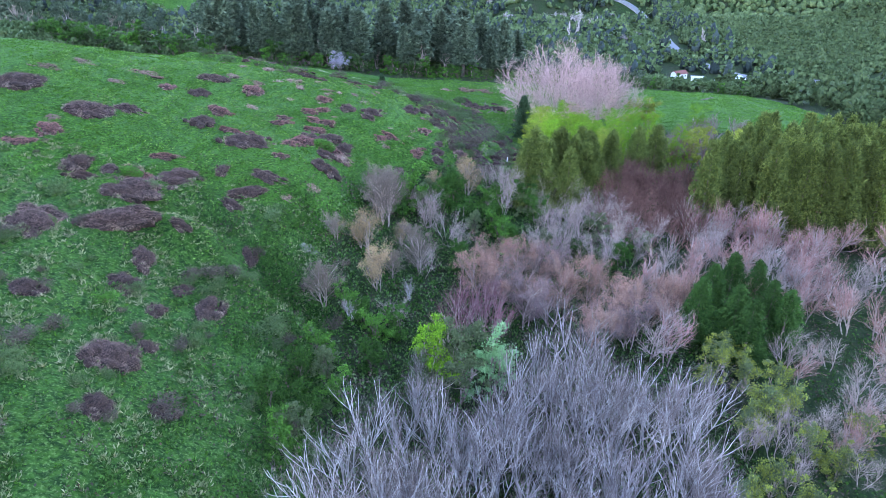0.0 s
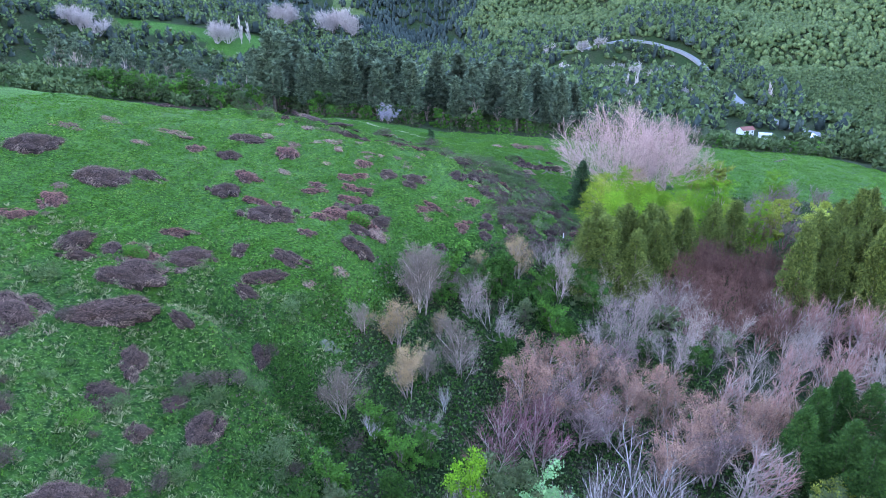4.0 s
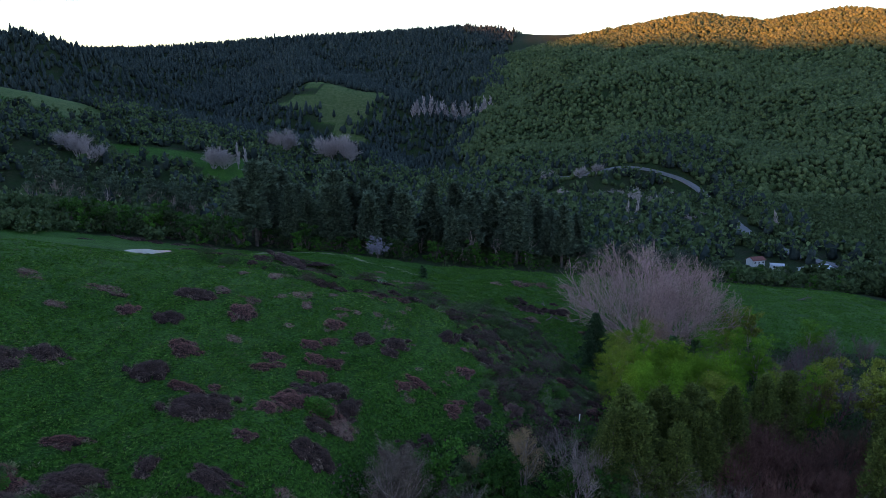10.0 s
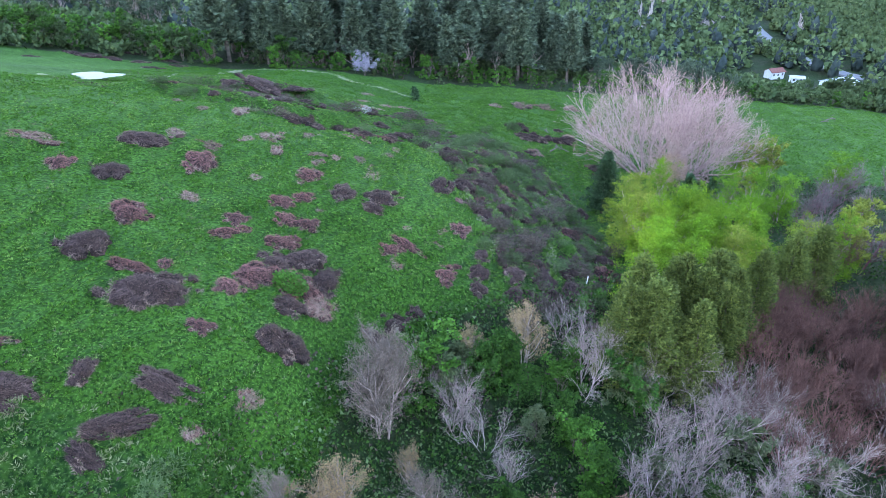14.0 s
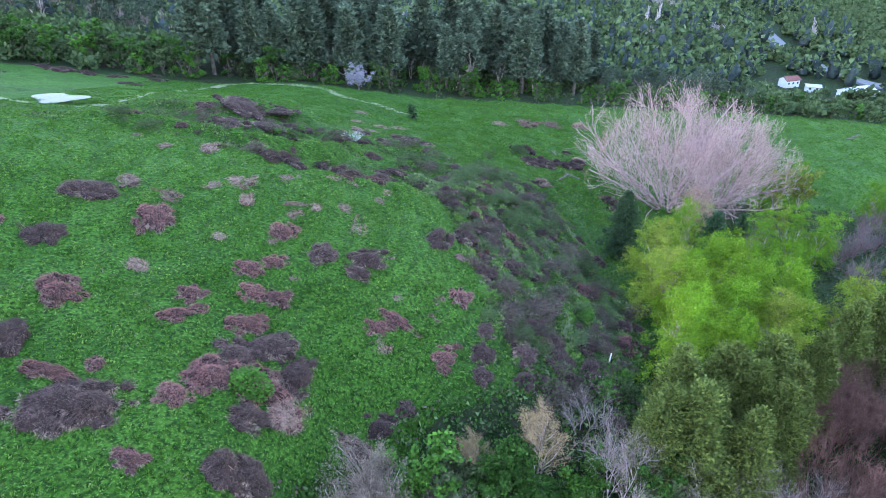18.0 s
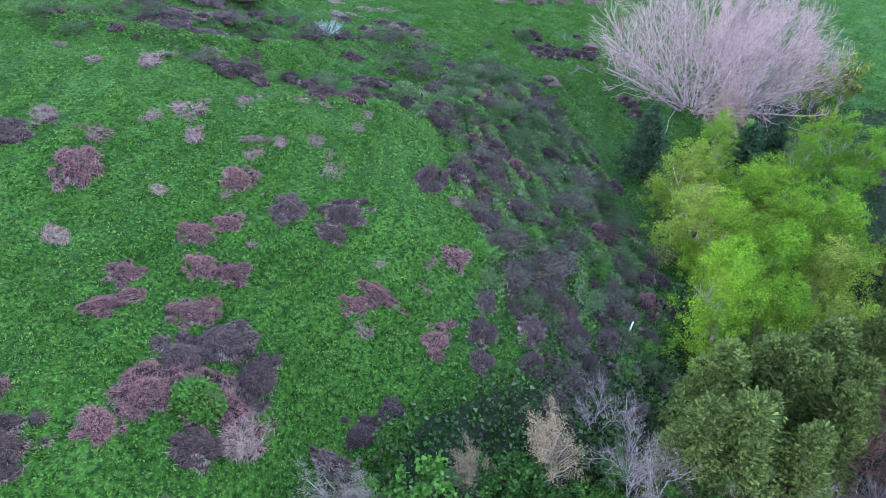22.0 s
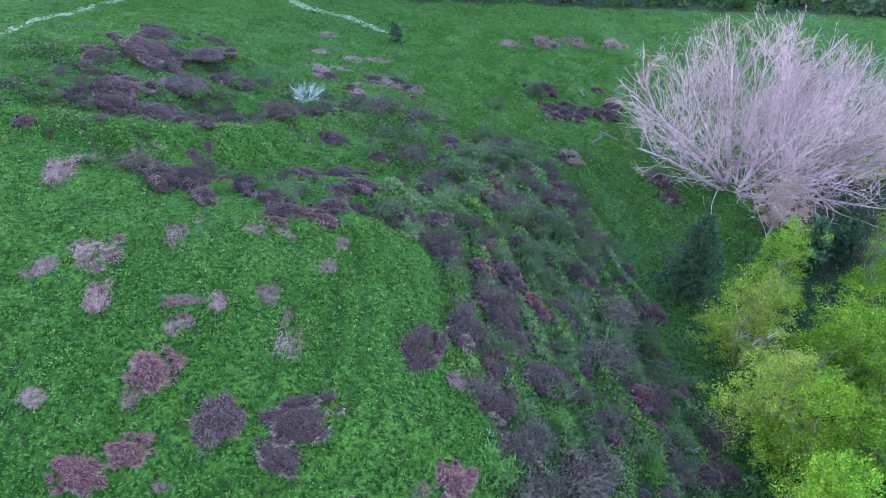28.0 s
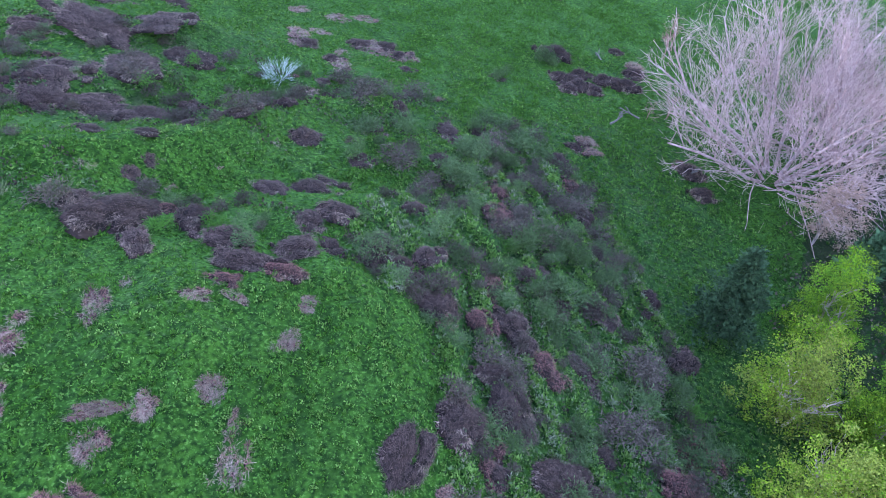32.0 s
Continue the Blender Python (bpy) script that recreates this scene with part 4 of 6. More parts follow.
kinds = [make_leafy("evergreen_tree", "rounded evergreen with glossy green leaves", 90 + k, m, M_BROWNBARK, "evergreens in the gully", R=5.0, n=4200, size=0.36, lobes=14, base=0.05) for k, m in enumerate((M_GREEN, M_BRIGHT, M_GREEN, M_SAGE))]
put(kinds, GREEN, rng)
retire(kinds)
YELLOW = ((43.8, 194.9, 14), (45.7, 181.1, 14), (33.1, 171.7, 14), (52, 171.9, 14), (46.4, 172, 14), (64.8, 173, 14), (72.3, 176, 14), (32, 158.1, 14), (34.7, 181.9, 14), (35, 167, 14), (40.4, 164.8, 14), (47, 162.6, 14), (29.2, 152, 14), (36.2, 152.9, 14), (43.4, 152.5, 14), (43.1, 178.9, 14))
kinds = [make_leafy("willow", "broad willow in fresh yellow-green leaf", 100 + k, M_YELLOW, M_PALEBARK, "yellow-green willows", R=4.4, n=20000, size=0.115, lobes=22, base=0.06, accents=M_MUSTARD if k == 2 else M_LIME, shell=0.62) for k in range(3)]
put(kinds, [(x + 2.0, y, H) for x, y, H in YELLOW], rng, 10.0, 1.0)
retire(kinds)
LIME = ((69.7, 202.7, 13), (75.2, 201.8, 13), (60.2, 196.7, 13), (102, 228.3, 13), (88.5, 240.8, 12), (77.1, 233.4, 10), (52.7, 181.3, 12), (62.4, 186.2, 12), (57.7, 173.6, 12))
kinds = [make_leafy("willow", "willow in bright lime-green leaf", 110 + k, M_LIME, M_PALEBARK, "yellow-green willows", R=4.6, n=17000, size=0.12, lobes=18, base=0.08) for k in range(2)]
put(kinds, LIME, rng)
retire(kinds)
MUSTARD = ((51, 87.3, 8), (47.6, 85, 8), (52.1, 82.7, 8), (55.2, 79.5, 8), (55.5, 75.7, 8), (51.2, 74.5, 8), (47.6, 71.6, 8), (54.1, 67.6, 7), (57.2, 64.6, 7), (46.7, 62.2, 7), (50, 58.5, 7), (63.5, 69.7, 7), (41.9, 59.8, 7))
kinds = [make_leafy("willow", "low willow in mustard-green leaf", 120 + k, M_MUSTARD, M_PALEBARK, "low willows", R=5.0, n=6000, size=0.24, lobes=14, base=0.1, accents=M_SAGE, shell=0.7) for k in range(2)]
put(kinds, MUSTARD, rng)
retire(kinds)
OLIVE = ((38.7, 144.7, 17), (33.5, 142, 17), (27.9, 135.3, 17), (40, 140.6, 17), (56.8, 158.6, 17), (62.8, 162, 17), (47, 148.5, 17), (27.4, 140.8, 16), (32.7, 142.8, 16), (36.4, 141.5, 16), (29.7, 136.6, 16), (24.7, 135.6, 16), (40.9, 146.5, 16), (33.8, 134.6, 16), (38.5, 138.9, 16))
kinds = [make_conifer("conifer", "tall dense olive-green conifer", 130 + k, M_OLIVE, "olive conifers", H=15, R=3.7, n=15000, size=0.17, tip=0.62) for k in range(3)]
put(kinds, OLIVE, rng, 15.0)
STAND_A = ((114.2, 163.6, 24), (89.8, 155.4, 24), (122.6, 140.2, 26), (119.7, 162.8, 24.5), (97.4, 154.3, 26), (105.4, 167.2, 26), (75.7, 141.6, 21.5), (118.4, 150.9, 26), (109.9, 140.2, 26), (95.7, 150.6, 25.5), (90.3, 138.9, 26), (106.5, 159.8, 26), (106.2, 162.7, 22.5), (123.6, 168.1, 24), (117.9, 160.4, 26), (119, 146.2, 26), (81.7, 144.2, 21.5), (67, 138.6, 23), (85.8, 143.6, 25), (110.8, 159.4, 23.5), (126.6, 165.4, 26), (95.3, 157.5, 25), (89.4, 167.6, 20), (94.7, 146.6, 26), (87.4, 140.4, 26), (99.9, 155.8, 23.5), (84.7, 158.4, 19), (90.4, 147.8, 26), (87.4, 163.7, 18.5), (115.2, 160.4, 26))
STAND_B = ((99.3, 138.9, 26), (101.7, 149.8, 23), (90.7, 162.9, 25), (117.4, 167.5, 26), (105.9, 144.9, 26), (117, 155.8, 26), (88, 155.2, 20), (94.3, 138.3, 26), (89.7, 144.4, 22.5), (105.4, 141.1, 26), (84.8, 150.3, 20.5), (94.7, 165.4, 20.5), (124.9, 164.5, 25.5), (108.3, 164.6, 26), (82.3, 139.2, 25), (77.4, 144.1, 21.5), (101.2, 160.1, 24.5), (129.1, 145.8, 26), (95.6, 167.1, 24.5), (98.7, 163, 22), (128.1, 168.3, 25.5), (82.3, 153.6, 23), (77.2, 154.1, 20.5), (114.3, 144.8, 26), (113.3, 167.8, 25.5), (124.5, 158.7, 26), (126.3, 157.9, 26), (77.5, 151, 19.5))
put(kinds, STAND_A + STAND_B, rng, 15.0, 0.8)
retire(kinds)
DARKCON = ((58, 103.6, 14), (52.1, 98.8, 14), (61.4, 101.1, 14), (48.1, 94.3, 14), (53.3, 91.7, 14), (60.5, 94, 14), (62.1, 91.4, 14), (53.9, 87.7, 14))
kinds = [make_conifer("conifer", "dense dark green conifer in a close stand", 140 + k, M_DARKCON, "dark conifers", H=15, R=4.0, n=13000, size=0.17, tip=0.66) for k in range(3)]
put(kinds, DARKCON, rng, 15.0)
retire(kinds)
SPRUCE = ((33.5, 193.8, 14),)
kinds = [make_conifer("spruce", "dark spruce with tiered branches at the wood's edge", 150, M_SPRUCE, "spruces", H=15, R=4.6, n=13000, size=0.20, tip=0.8, whorls=14)]
put(kinds, SPRUCE, rng, 15.0)
retire(kinds)


def make_fern(seed):
    r = np.random.default_rng(seed)
    t = thing("tree_fern", "tree fern with arching green fronds", "fern", "tree ferns")
    V, F = tubes([(0, 0, -0.3)], [(0, 0, 2.6)], np.array([0.16]), np.array([0.12]), 6)
    part("trunk", mesh_of("trunk", V, F, M_BROWNBARK, True), t)
    for k in range(14):
        a = 6.28 * k / 14 + r.uniform(-0.15, 0.15)
        s = np.linspace(0.1, 1, 16)
        mid = np.stack([s * 2.3 * math.cos(a), s * 2.3 * math.sin(a), 2.6 + 1.1 * s - 1.7 * s * s], 1)
        side = np.array([-math.sin(a), math.cos(a), -0.2])
        P, D = [], []
        for sg in (-1, 1):
            P.append(mid)
            D.append(np.tile(side * sg, (16, 1)) + np.array([math.cos(a), math.sin(a), 0]) * 0.5)
        V, F = blades(np.concatenate(P), np.concatenate(D), np.tile(0.55 * np.sin(s * 2.7) + 0.1, 2), 0.16, r)
        part("frond", mesh_of("frond", V, F, M_GREEN), t)
    return t


FERNS = ((10.7, 131.3, 4), (13.9, 131.6, 4), (12.1, 132.9, 4))
kinds = [make_fern(5)]
put(kinds, FERNS, rng, 4.0)
retire(kinds)

# ---- the great bare tree in the paddock ----
def great_tree(x, y, H, R, seed, label):
    r = np.random.default_rng(seed)
    segs = grow_branches(r, H, 16, 1.02, 3, (10, 8, 6), 0.08, 0.13, 0.19, bare=0.14, shrink=0.55, angle=0.62, dome=True)
    P = np.array([s[1] for s in segs])
    k = np.array([R / np.percentile(np.hypot(P[:, 0], P[:, 1]), 99), 0, H / P[:, 2].max()])
    k[1] = k[0]
    k = k * 1.22

    def within(p):
        q = p * k
        return (q[0] / R) ** 2 + (q[1] / R) ** 2 + ((q[2] - 0.2 * H) / (0.8 * H)) ** 2 < 1 + 0.10 * math.sin(q[0] * 0.9 + q[1] * 0.6) + 0.06 * math.sin(q[0] * 2.3 - q[1] * 1.9)

    segs = [s for s in segs if (within(s[1]) or s[4] == 0 and within(s[1] * 0.93)) and (s[4] < 2 or s[1][2] * k[2] > 0.46 * k[0] * math.hypot(s[1][0], s[1][1]) - 1.2)]
    segs = [(s[0] * k, s[1] * k, max(s[2] * (1.5 if s[4] == 0 else 0.9), 0.026), max(s[3] * (1.5 if s[4] == 0 else 0.9), 0.016), s[4]) for s in segs]
    t = thing("great_bare_tree", label, "tree")
    for n, me in wood_meshes(segs, M_BIGBARK, M_BIGBARK, 2):
        part(n, me, t)
    t.matrix_basis = pose(x, y, on_ground(x, y) - 0.2)
    return t


great_tree(52.5, 228.0, 31.0, 26.0, 4, "huge spreading bare tree with silvery pink branches in the paddock")
great_tree(66.0, 234.0, 27.0, 19.0, 9, "large bare tree with low arching silvery branches in the paddock")
kinds = [make_bare("bare_tree", "small broken bare tree at the wood's edge", 33, M_PINKBARK, M_PINKBARK, "paddock trees", stems=1, lean=0.2, kids=(7, 5, 3), up=0.05, wob=0.16, r0=0.16)[0]]
put(kinds, ((38.5, 242, 7.5), (34.5, 240, 4.5), (43.5, 266, 9.5), (46, 270, 8)), rng)
retire(kinds)
kinds = [make_leafy("spring_tree", "round tree with pinkish new buds", 160, leaves("pinkish_buds", (0.20, 0.120, 0.090), (0.46, 0.290, 0.225), (0.25, 0.165, 0.125), 0.2), M_PALEBARK, "trees at the wood's edge", R=6.0, n=11000, size=0.15, lobes=18, shell=0.7),
         make_bare("bare_tree", "leafless tree with violet twigs", 161, M_RED, M_LILAC, "trees at the wood's edge", stems=4, kids=(8, 6, 5), up=0.12, twig_r=1.4)[0],
         make_conifer("spruce", "blue-grey spruce among the willows", 162, M_SPRUCE, "spruces", H=10, R=4.0, n=2600, size=0.5, whorls=9),
         make_leafy("willow", "willow in thin mustard leaf", 163, M_MUSTARD, M_PALEBARK, "yellow-green willows", R=4.8, n=2400, size=0.34, shell=0.8)]
for k, x, y, H in ((0, 52.3, 212, 11), (2, 55.5, 205.5, 8), (1, 65, 206, 9), (3, 79, 231, 12), (3, 87, 234, 12), (2, 62, 208, 7), (1, 93, 213, 9), (3, 72, 212, 9),
                   (1, 110, 232, 9), (1, 103, 226, 9), (1, 117, 228, 9), (1, 97, 221, 8), (1, 88, 210, 9), (1, 82, 205, 8), (3, 91, 197, 12), (3, 84, 189, 12), (3, 98, 190, 12), (3, 80, 179, 12), (3, 91, 181, 12), (1, 86, 184, 11), (1, 78, 190, 10), (3, 106, 205, 11), (1, 100, 210, 10)):
    put([kinds[k]], ((x, y, H),), rng)
retire(kinds)
WHITEBUSH = ((-22.7, 231.0, 3.6),)
kinds = [make_bare("bare_shrub", "small silvery leafless bush in rough grass", 171, M_WHITE, M_WHITE, "", stems=15, lean=1.0, kids=(9, 6), levels=2, up=0.05, wob=0.08, r0=0.07, angle=0.4)[0]]
put(kinds, WHITEBUSH, rng)
retire(kinds)

# ---- brambles on the hill ----
def bramble_kinds(label, seed, mat, **kw):
    """Small, middling and wide thickets of one look."""
    return [[make_bramble("bramble", size + label, seed + 10 * i + k, mat, fine=f, **kw) for k in range(3)] for i, (size, f) in enumerate((("small ", 1.5), ("", 0.95), ("wide ", 0.6)))]


RED_KINDS = bramble_kinds("domed thicket of leafless reddish-brown bramble canes in grass", 200, M_CANE, skirt=1.0)
DARK_KINDS = bramble_kinds("dense dark purplish bramble thicket in grass", 400, M_CANE_DARK, skirt=1.2)
PALE_KINDS = bramble_kinds("ragged patch of pale pinkish dead stems in grass", 600, M_CANE, skirt=3.2, thin=1.0)
GREEN_KINDS = [[make_bramble("bramble", "wide bramble thicket with a patch of fresh green leaves", 220, M_CANE, fine=0.6, green=True)]] * 3


def lie(x, y):
    """Stand on the slope, square to it."""
    e = 1.5
    gx_, gy_ = on_ground(x + e, y) - on_ground(x - e, y), on_ground(x, y + e) - on_ground(x, y - e)
    return Vector((0, 0, 1)).rotation_difference(Vector((-gx_, -gy_, 2 * e))).to_matrix().to_4x4()


def put_brambles(kinds, rows, height):
    """Thickets at rows of x, y, half width and half depth, a little turned."""
    for k, (x, y, w, d) in enumerate(rows):
        if y < 112:
            w, d = w * 0.84, d * 0.84
        src = kinds[0 if w < 1.5 else 1 if w < 2.9 else 2]
        h = height * min(0.5 * (w + d), 3.6) * rng.uniform(0.85, 1.15) * (0.6 if y > 196 and x < 15 else 1.0)
        copy_thing(src[k % len(src)], pose(x, y, on_ground(x, y) - 0.08) @ lie(x, y) @ pose(0, 0, 0, 0, 0, rng.uniform(-28, 28)) @ Matrix.Diagonal((w * 1.0, d * 1.0, h, 1)))


RED_BRAMBLES_A = ((-65.3, 108.8, 3.6, 1.8), (-62.5, 115.3, 2.3, 3.2), (-44.4, 116.3, 3.3, 1.5), (-25.4, 123.2, 1.7, 1.3), (-35.6, 131.2, 2.8, 1.2), (-24.9, 132, 2.4, 2.3), (-32.8, 133.8, 1.3, 1.3), (-22.6, 135.6, 3.5, 3), (-28.7, 143.5, 3, 1.4), (-41.9, 144, 3.6, 2.8), (-21.3, 144.7, 2.6, 1.9), (-26.9, 145.4, 1.1, 0.8), (1.2, 145.8, 1.1, 1), (-20.4, 146.5, 1.1, 0.9), (0.9, 147.5, 2.1, 1.5), (-28.8, 147.8, 2.1, 1.9), (-7.1, 149.3, 2, 1.5), (2.6, 149.3, 0.8, 0.6), (-19.5, 149.8, 2.2, 1.6), (-22.1, 150.2, 1.9, 1.9), (-5.1, 150.8, 3.4, 1.4), (-54.8, 152.6, 2, 3), (-23.5, 154.1, 2.2, 1.8), (-21, 156.2, 2.2, 1.4),)
put_brambles(RED_KINDS, RED_BRAMBLES_A, 0.42)
RED_BRAMBLES_B = ((3, 157.7, 1.7, 2), (-37.4, 161, 2.7, 4.4), (-21.4, 163.1, 2.5, 2.2), (24.4, 168.4, 2.6, 1.6), (23.8, 172.3, 2.3, 2.2), (27.9, 176.1, 1.6, 1.7), (-16.1, 183.1, 1.8, 1.1), (-11.2, 185.1, 2, 1.5),)
put_brambles(RED_KINDS, RED_BRAMBLES_B, 0.42)
DARK_BRAMBLES_A = ((-34.1, 57.1, 2.3, 2.4), (-28.4, 59.3, 2.2, 1.7), (-36.4, 65.8, 4.1, 4.6), (-33.8, 70.4, 1.5, 2.2), (-49, 75, 2.8, 2.4), (-35.4, 78.8, 2, 2.1), (-40.5, 82.7, 3.3, 2.9), (-29.6, 82.9, 2.6, 4.1), (-33.9, 85.3, 1.6, 2.5), (-40.1, 89.2, 2.3, 3.5), (-53.5, 90.2, 6.2, 5.2), (-44.7, 93.8, 6.8, 2.9), (-36.2, 95.9, 2.6, 1.1), (-27.3, 98.7, 1.9, 2.7), (-47.3, 102.5, 4.3, 3.2), (-53.9, 104.3, 3.6, 1.5), (-45.3, 106.4, 7.1, 4.5), (-55.5, 107.6, 3.2, 4.1), (-31.2, 107.6, 3.3, 1.4), (-50.5, 108.2, 2.7, 2.3), (-29.5, 110.7, 4.4, 1.9), (-40.9, 111, 5.4, 3.1), (-26.1, 115.2, 3.8, 1.6), (-34.5, 115.6, 1.5, 1.9),)
put_brambles(DARK_KINDS, DARK_BRAMBLES_A, 0.46)
DARK_BRAMBLES_B = ((-15.9, 124.8, 2.5, 2.2), (-17.9, 125, 2.5, 2.3), (-60.6, 126.3, 4.5, 4.8), (-34.3, 127.2, 4.1, 3.9), (-30.5, 128.9, 3.7, 3.1), (-74.6, 131.1, 3.7, 5.9), (-17.4, 131.3, 2.6, 1.8), (-55, 131.7, 3.5, 2.4), (-8, 134, 2.8, 1.3), (-43.1, 134.2, 3.1, 3.6), (-5.2, 137.8, 3.3, 2.1), (-15, 139.2, 2.5, 3.9), (-3, 140, 1.9, 1.6), (-20.9, 140.1, 3.6, 3.4), (-18.1, 141.9, 2.9, 2.7), (5.9, 145.8, 1.6, 1.3), (11.7, 146.7, 2.5, 1.8), (21.5, 147.6, 2.4, 1.4), (6, 148.8, 1.8, 2.2), (17.2, 148.8, 1.8, 1.2), (11.2, 150.5, 2.3, 2.2), (16.2, 151.2, 2.1, 2.2), (20.8, 151.8, 2.5, 2.4), (6.2, 152.8, 1.7, 1.8),)
put_brambles(DARK_KINDS, DARK_BRAMBLES_B, 0.46)
DARK_BRAMBLES_C = ((-48.6, 153.7, 3.4, 3), (15.8, 154.8, 2.1, 2.4), (9.3, 155.1, 1.5, 1.5), (20.5, 156.2, 2.1, 1.8), (13, 156.3, 2.1, 1.6), (-10.6, 157.4, 2.5, 1.3), (-15.2, 159.2, 2.2, 2.4), (-9.2, 160.8, 3.6, 2.3), (-47.6, 164, 4, 2.8), (6.6, 166, 2.6, 2.3), (-0.2, 169.9, 2.1, 3.1), (12.2, 170.4, 3.3, 2.2), (4.1, 173.6, 2.4, 2.6), (8.2, 175.8, 2.1, 3.4), (6.6, 179.5, 2.6, 1.1), (15.8, 182.7, 2, 2.8), (-14.6, 186, 3.8, 1.6), (-24.7, 187.1, 1.7, 2.5), (-17.9, 188.9, 3.1, 1.9), (-1.4, 189.2, 2.3, 1.6), (-11.7, 189.6, 2.8, 1.8), (-28.7, 190.8, 3.7, 5.9), (0.7, 191.5, 2, 1.5), (18.5, 191.7, 1.7, 2.8),)
put_brambles(DARK_KINDS, DARK_BRAMBLES_C, 0.46)
DARK_BRAMBLES_D = ((-21.3, 192.1, 2.1, 2.5), (-3.8, 192.2, 2.2, 3.1), (-11.4, 194.3, 2.1, 2.4), (-8.6, 196, 2.4, 2), (-29.7, 198.6, 1.7, 1.5), (-28.7, 200.9, 1.1, 0.9), (-17.6, 201.9, 3.1, 1.6), (-12.4, 203.2, 3.8, 3), (-30.6, 204.8, 2.8, 2), (-37, 205.3, 2.6, 2.7), (-8.3, 209.8, 1.8, 1.6), (-28.4, 210.5, 2.3, 2), (-46, 212.3, 4.2, 2.3), (-23, 213.2, 3.4, 2.6), (-41.2, 213.3, 4.9, 3.1), (-35.9, 213.9, 4.1, 3.7), (-45.6, 217.6, 4.3, 3.8), (-8.2, 217.9, 2.4, 2.6), (7, 218.7, 2.9, 3.1), (-31.1, 218.9, 3.8, 1.8), (1.6, 222.3, 2.1, 3.4), (-40.4, 223.4, 4.5, 5.2), (-53.8, 229.2, 3.9, 2.3), (-35.1, 230.4, 3.7, 3.3),)
put_brambles(DARK_KINDS, DARK_BRAMBLES_D, 0.46)
DARK_BRAMBLES_E = ((-48.3, 232, 6.8, 4), (-40.1, 237.7, 5, 5.5),)
put_brambles(DARK_KINDS, DARK_BRAMBLES_E, 0.46)
PALE_BRAMBLES_A = ((-14.2, 109.1, 1.2, 1.6), (-22.8, 111, 1.4, 1.3), (-18.5, 116.2, 2, 2.1), (-64.3, 120, 1.9, 1.9), (-14.7, 133.3, 2.7, 3.5), (-75.5, 144.6, 3.2, 2.1), (-6.4, 146.9, 1.3, 1.2), (-63.3, 147, 2.5, 1.7), (-36, 151.1, 2.7, 2), (-0.5, 152.6, 1.1, 0.5), (-18.1, 154.1, 1.2, 0.9), (-5, 154.4, 0.8, 0.8), (0.1, 156.4, 1, 1.1), (-73.9, 157, 4.7, 2.8), (-60.1, 157.3, 3.9, 1.7), (-29, 159.3, 1.7, 1.3), (-22.3, 160, 0.8, 1.3), (-37.6, 166.6, 3.1, 1.7), (-11.9, 167.5, 1.4, 2.2), (-21, 167.6, 1.3, 1.6), (3.5, 167.6, 1.4, 1.3), (-44, 168.4, 2.4, 2.6), (-27.9, 169.1, 1.5, 2.4), (-20.9, 170.2, 2.5, 1.1),)
put_brambles(PALE_KINDS, PALE_BRAMBLES_A, 0.24)
PALE_BRAMBLES_B = ((-12.2, 170.5, 0.8, 1.1), (-18.3, 170.9, 1.8, 1.7), (-33.4, 171.9, 1.5, 2.5), (-14.6, 173.2, 2.6, 1.9), (-30.6, 174.6, 3.2, 2.7), (-10, 178.4, 1.6, 2.4), (-24.6, 179, 1.2, 1.9), (-17.6, 180.7, 1.3, 0.9), (-14.7, 181.5, 1.3, 0.6), (-23.2, 181.9, 1.2, 1.5), (-9.1, 182, 1.8, 0.8), (-8.9, 182.9, 1.9, 0.8), (-44.9, 183.6, 2.1, 1.5), (-38.9, 186.4, 2.3, 3.7), (-51, 187.8, 1.8, 1.5), (-33.2, 197.5, 1, 1), (-26.8, 198.7, 0.9, 1), (-22.7, 203.5, 1.1, 0.7), (-18.1, 209.9, 0.9, 1.4), (-17.1, 228.4, 4.5, 2.3), (-11, 230, 3.6, 2.4), (-16, 241.5, 2.5, 3.6), (-6.3, 248.5, 2.3, 3.1), (-23.9, 250.2, 2.7, 3.8),)
put_brambles(PALE_KINDS, PALE_BRAMBLES_B, 0.24)
PALE_BRAMBLES_C = ((-11.7, 250.7, 2.7, 2.8),)
put_brambles(PALE_KINDS, PALE_BRAMBLES_C, 0.24)
FAR_BRAMBLES = ((-40.2, 244.8, 2.9, 1.9), (-51, 245.5, 4.8, 3.1), (-54.3, 249, 3, 2), (-43.8, 249.8, 3.5, 2.3), (-130, 270.1, 2.9, 1.9), (-95.6, 276.5, 4.1, 2.7), (-119.5, 283.3, 4.4, 2.9), (-102.5, 283.9, 3.6, 2.3), (-112.4, 284.7, 3.6, 2.4), (-125.6, 285, 3.8, 2.5), (-92.2, 288.3, 3.6, 2.3), (-98.3, 294.5, 4.4, 2.9), (-113.6, 299.9, 3.9, 2.5))
put_brambles(DARK_KINDS, FAR_BRAMBLES, 0.4)
FAR_PALE = ((-23.7, 246.4, 3.22, 2.38), (-16.6, 246.9, 3.22, 2.38), (-6.5, 248.2, 2.99, 2.21), (-9.6, 249.2, 2.645, 1.955), (-12.1, 252.3, 2.99, 2.21), (-21.1, 252.9, 2.76, 2.04), (-20, 260.8, 3.565, 2.635), (-26.3, 260.9, 2.875, 2.125), (-14.8, 262.2, 3.22, 2.38), (-26.9, 273.9, 3.565, 2.635))
put_brambles(PALE_KINDS, FAR_PALE, 0.25)
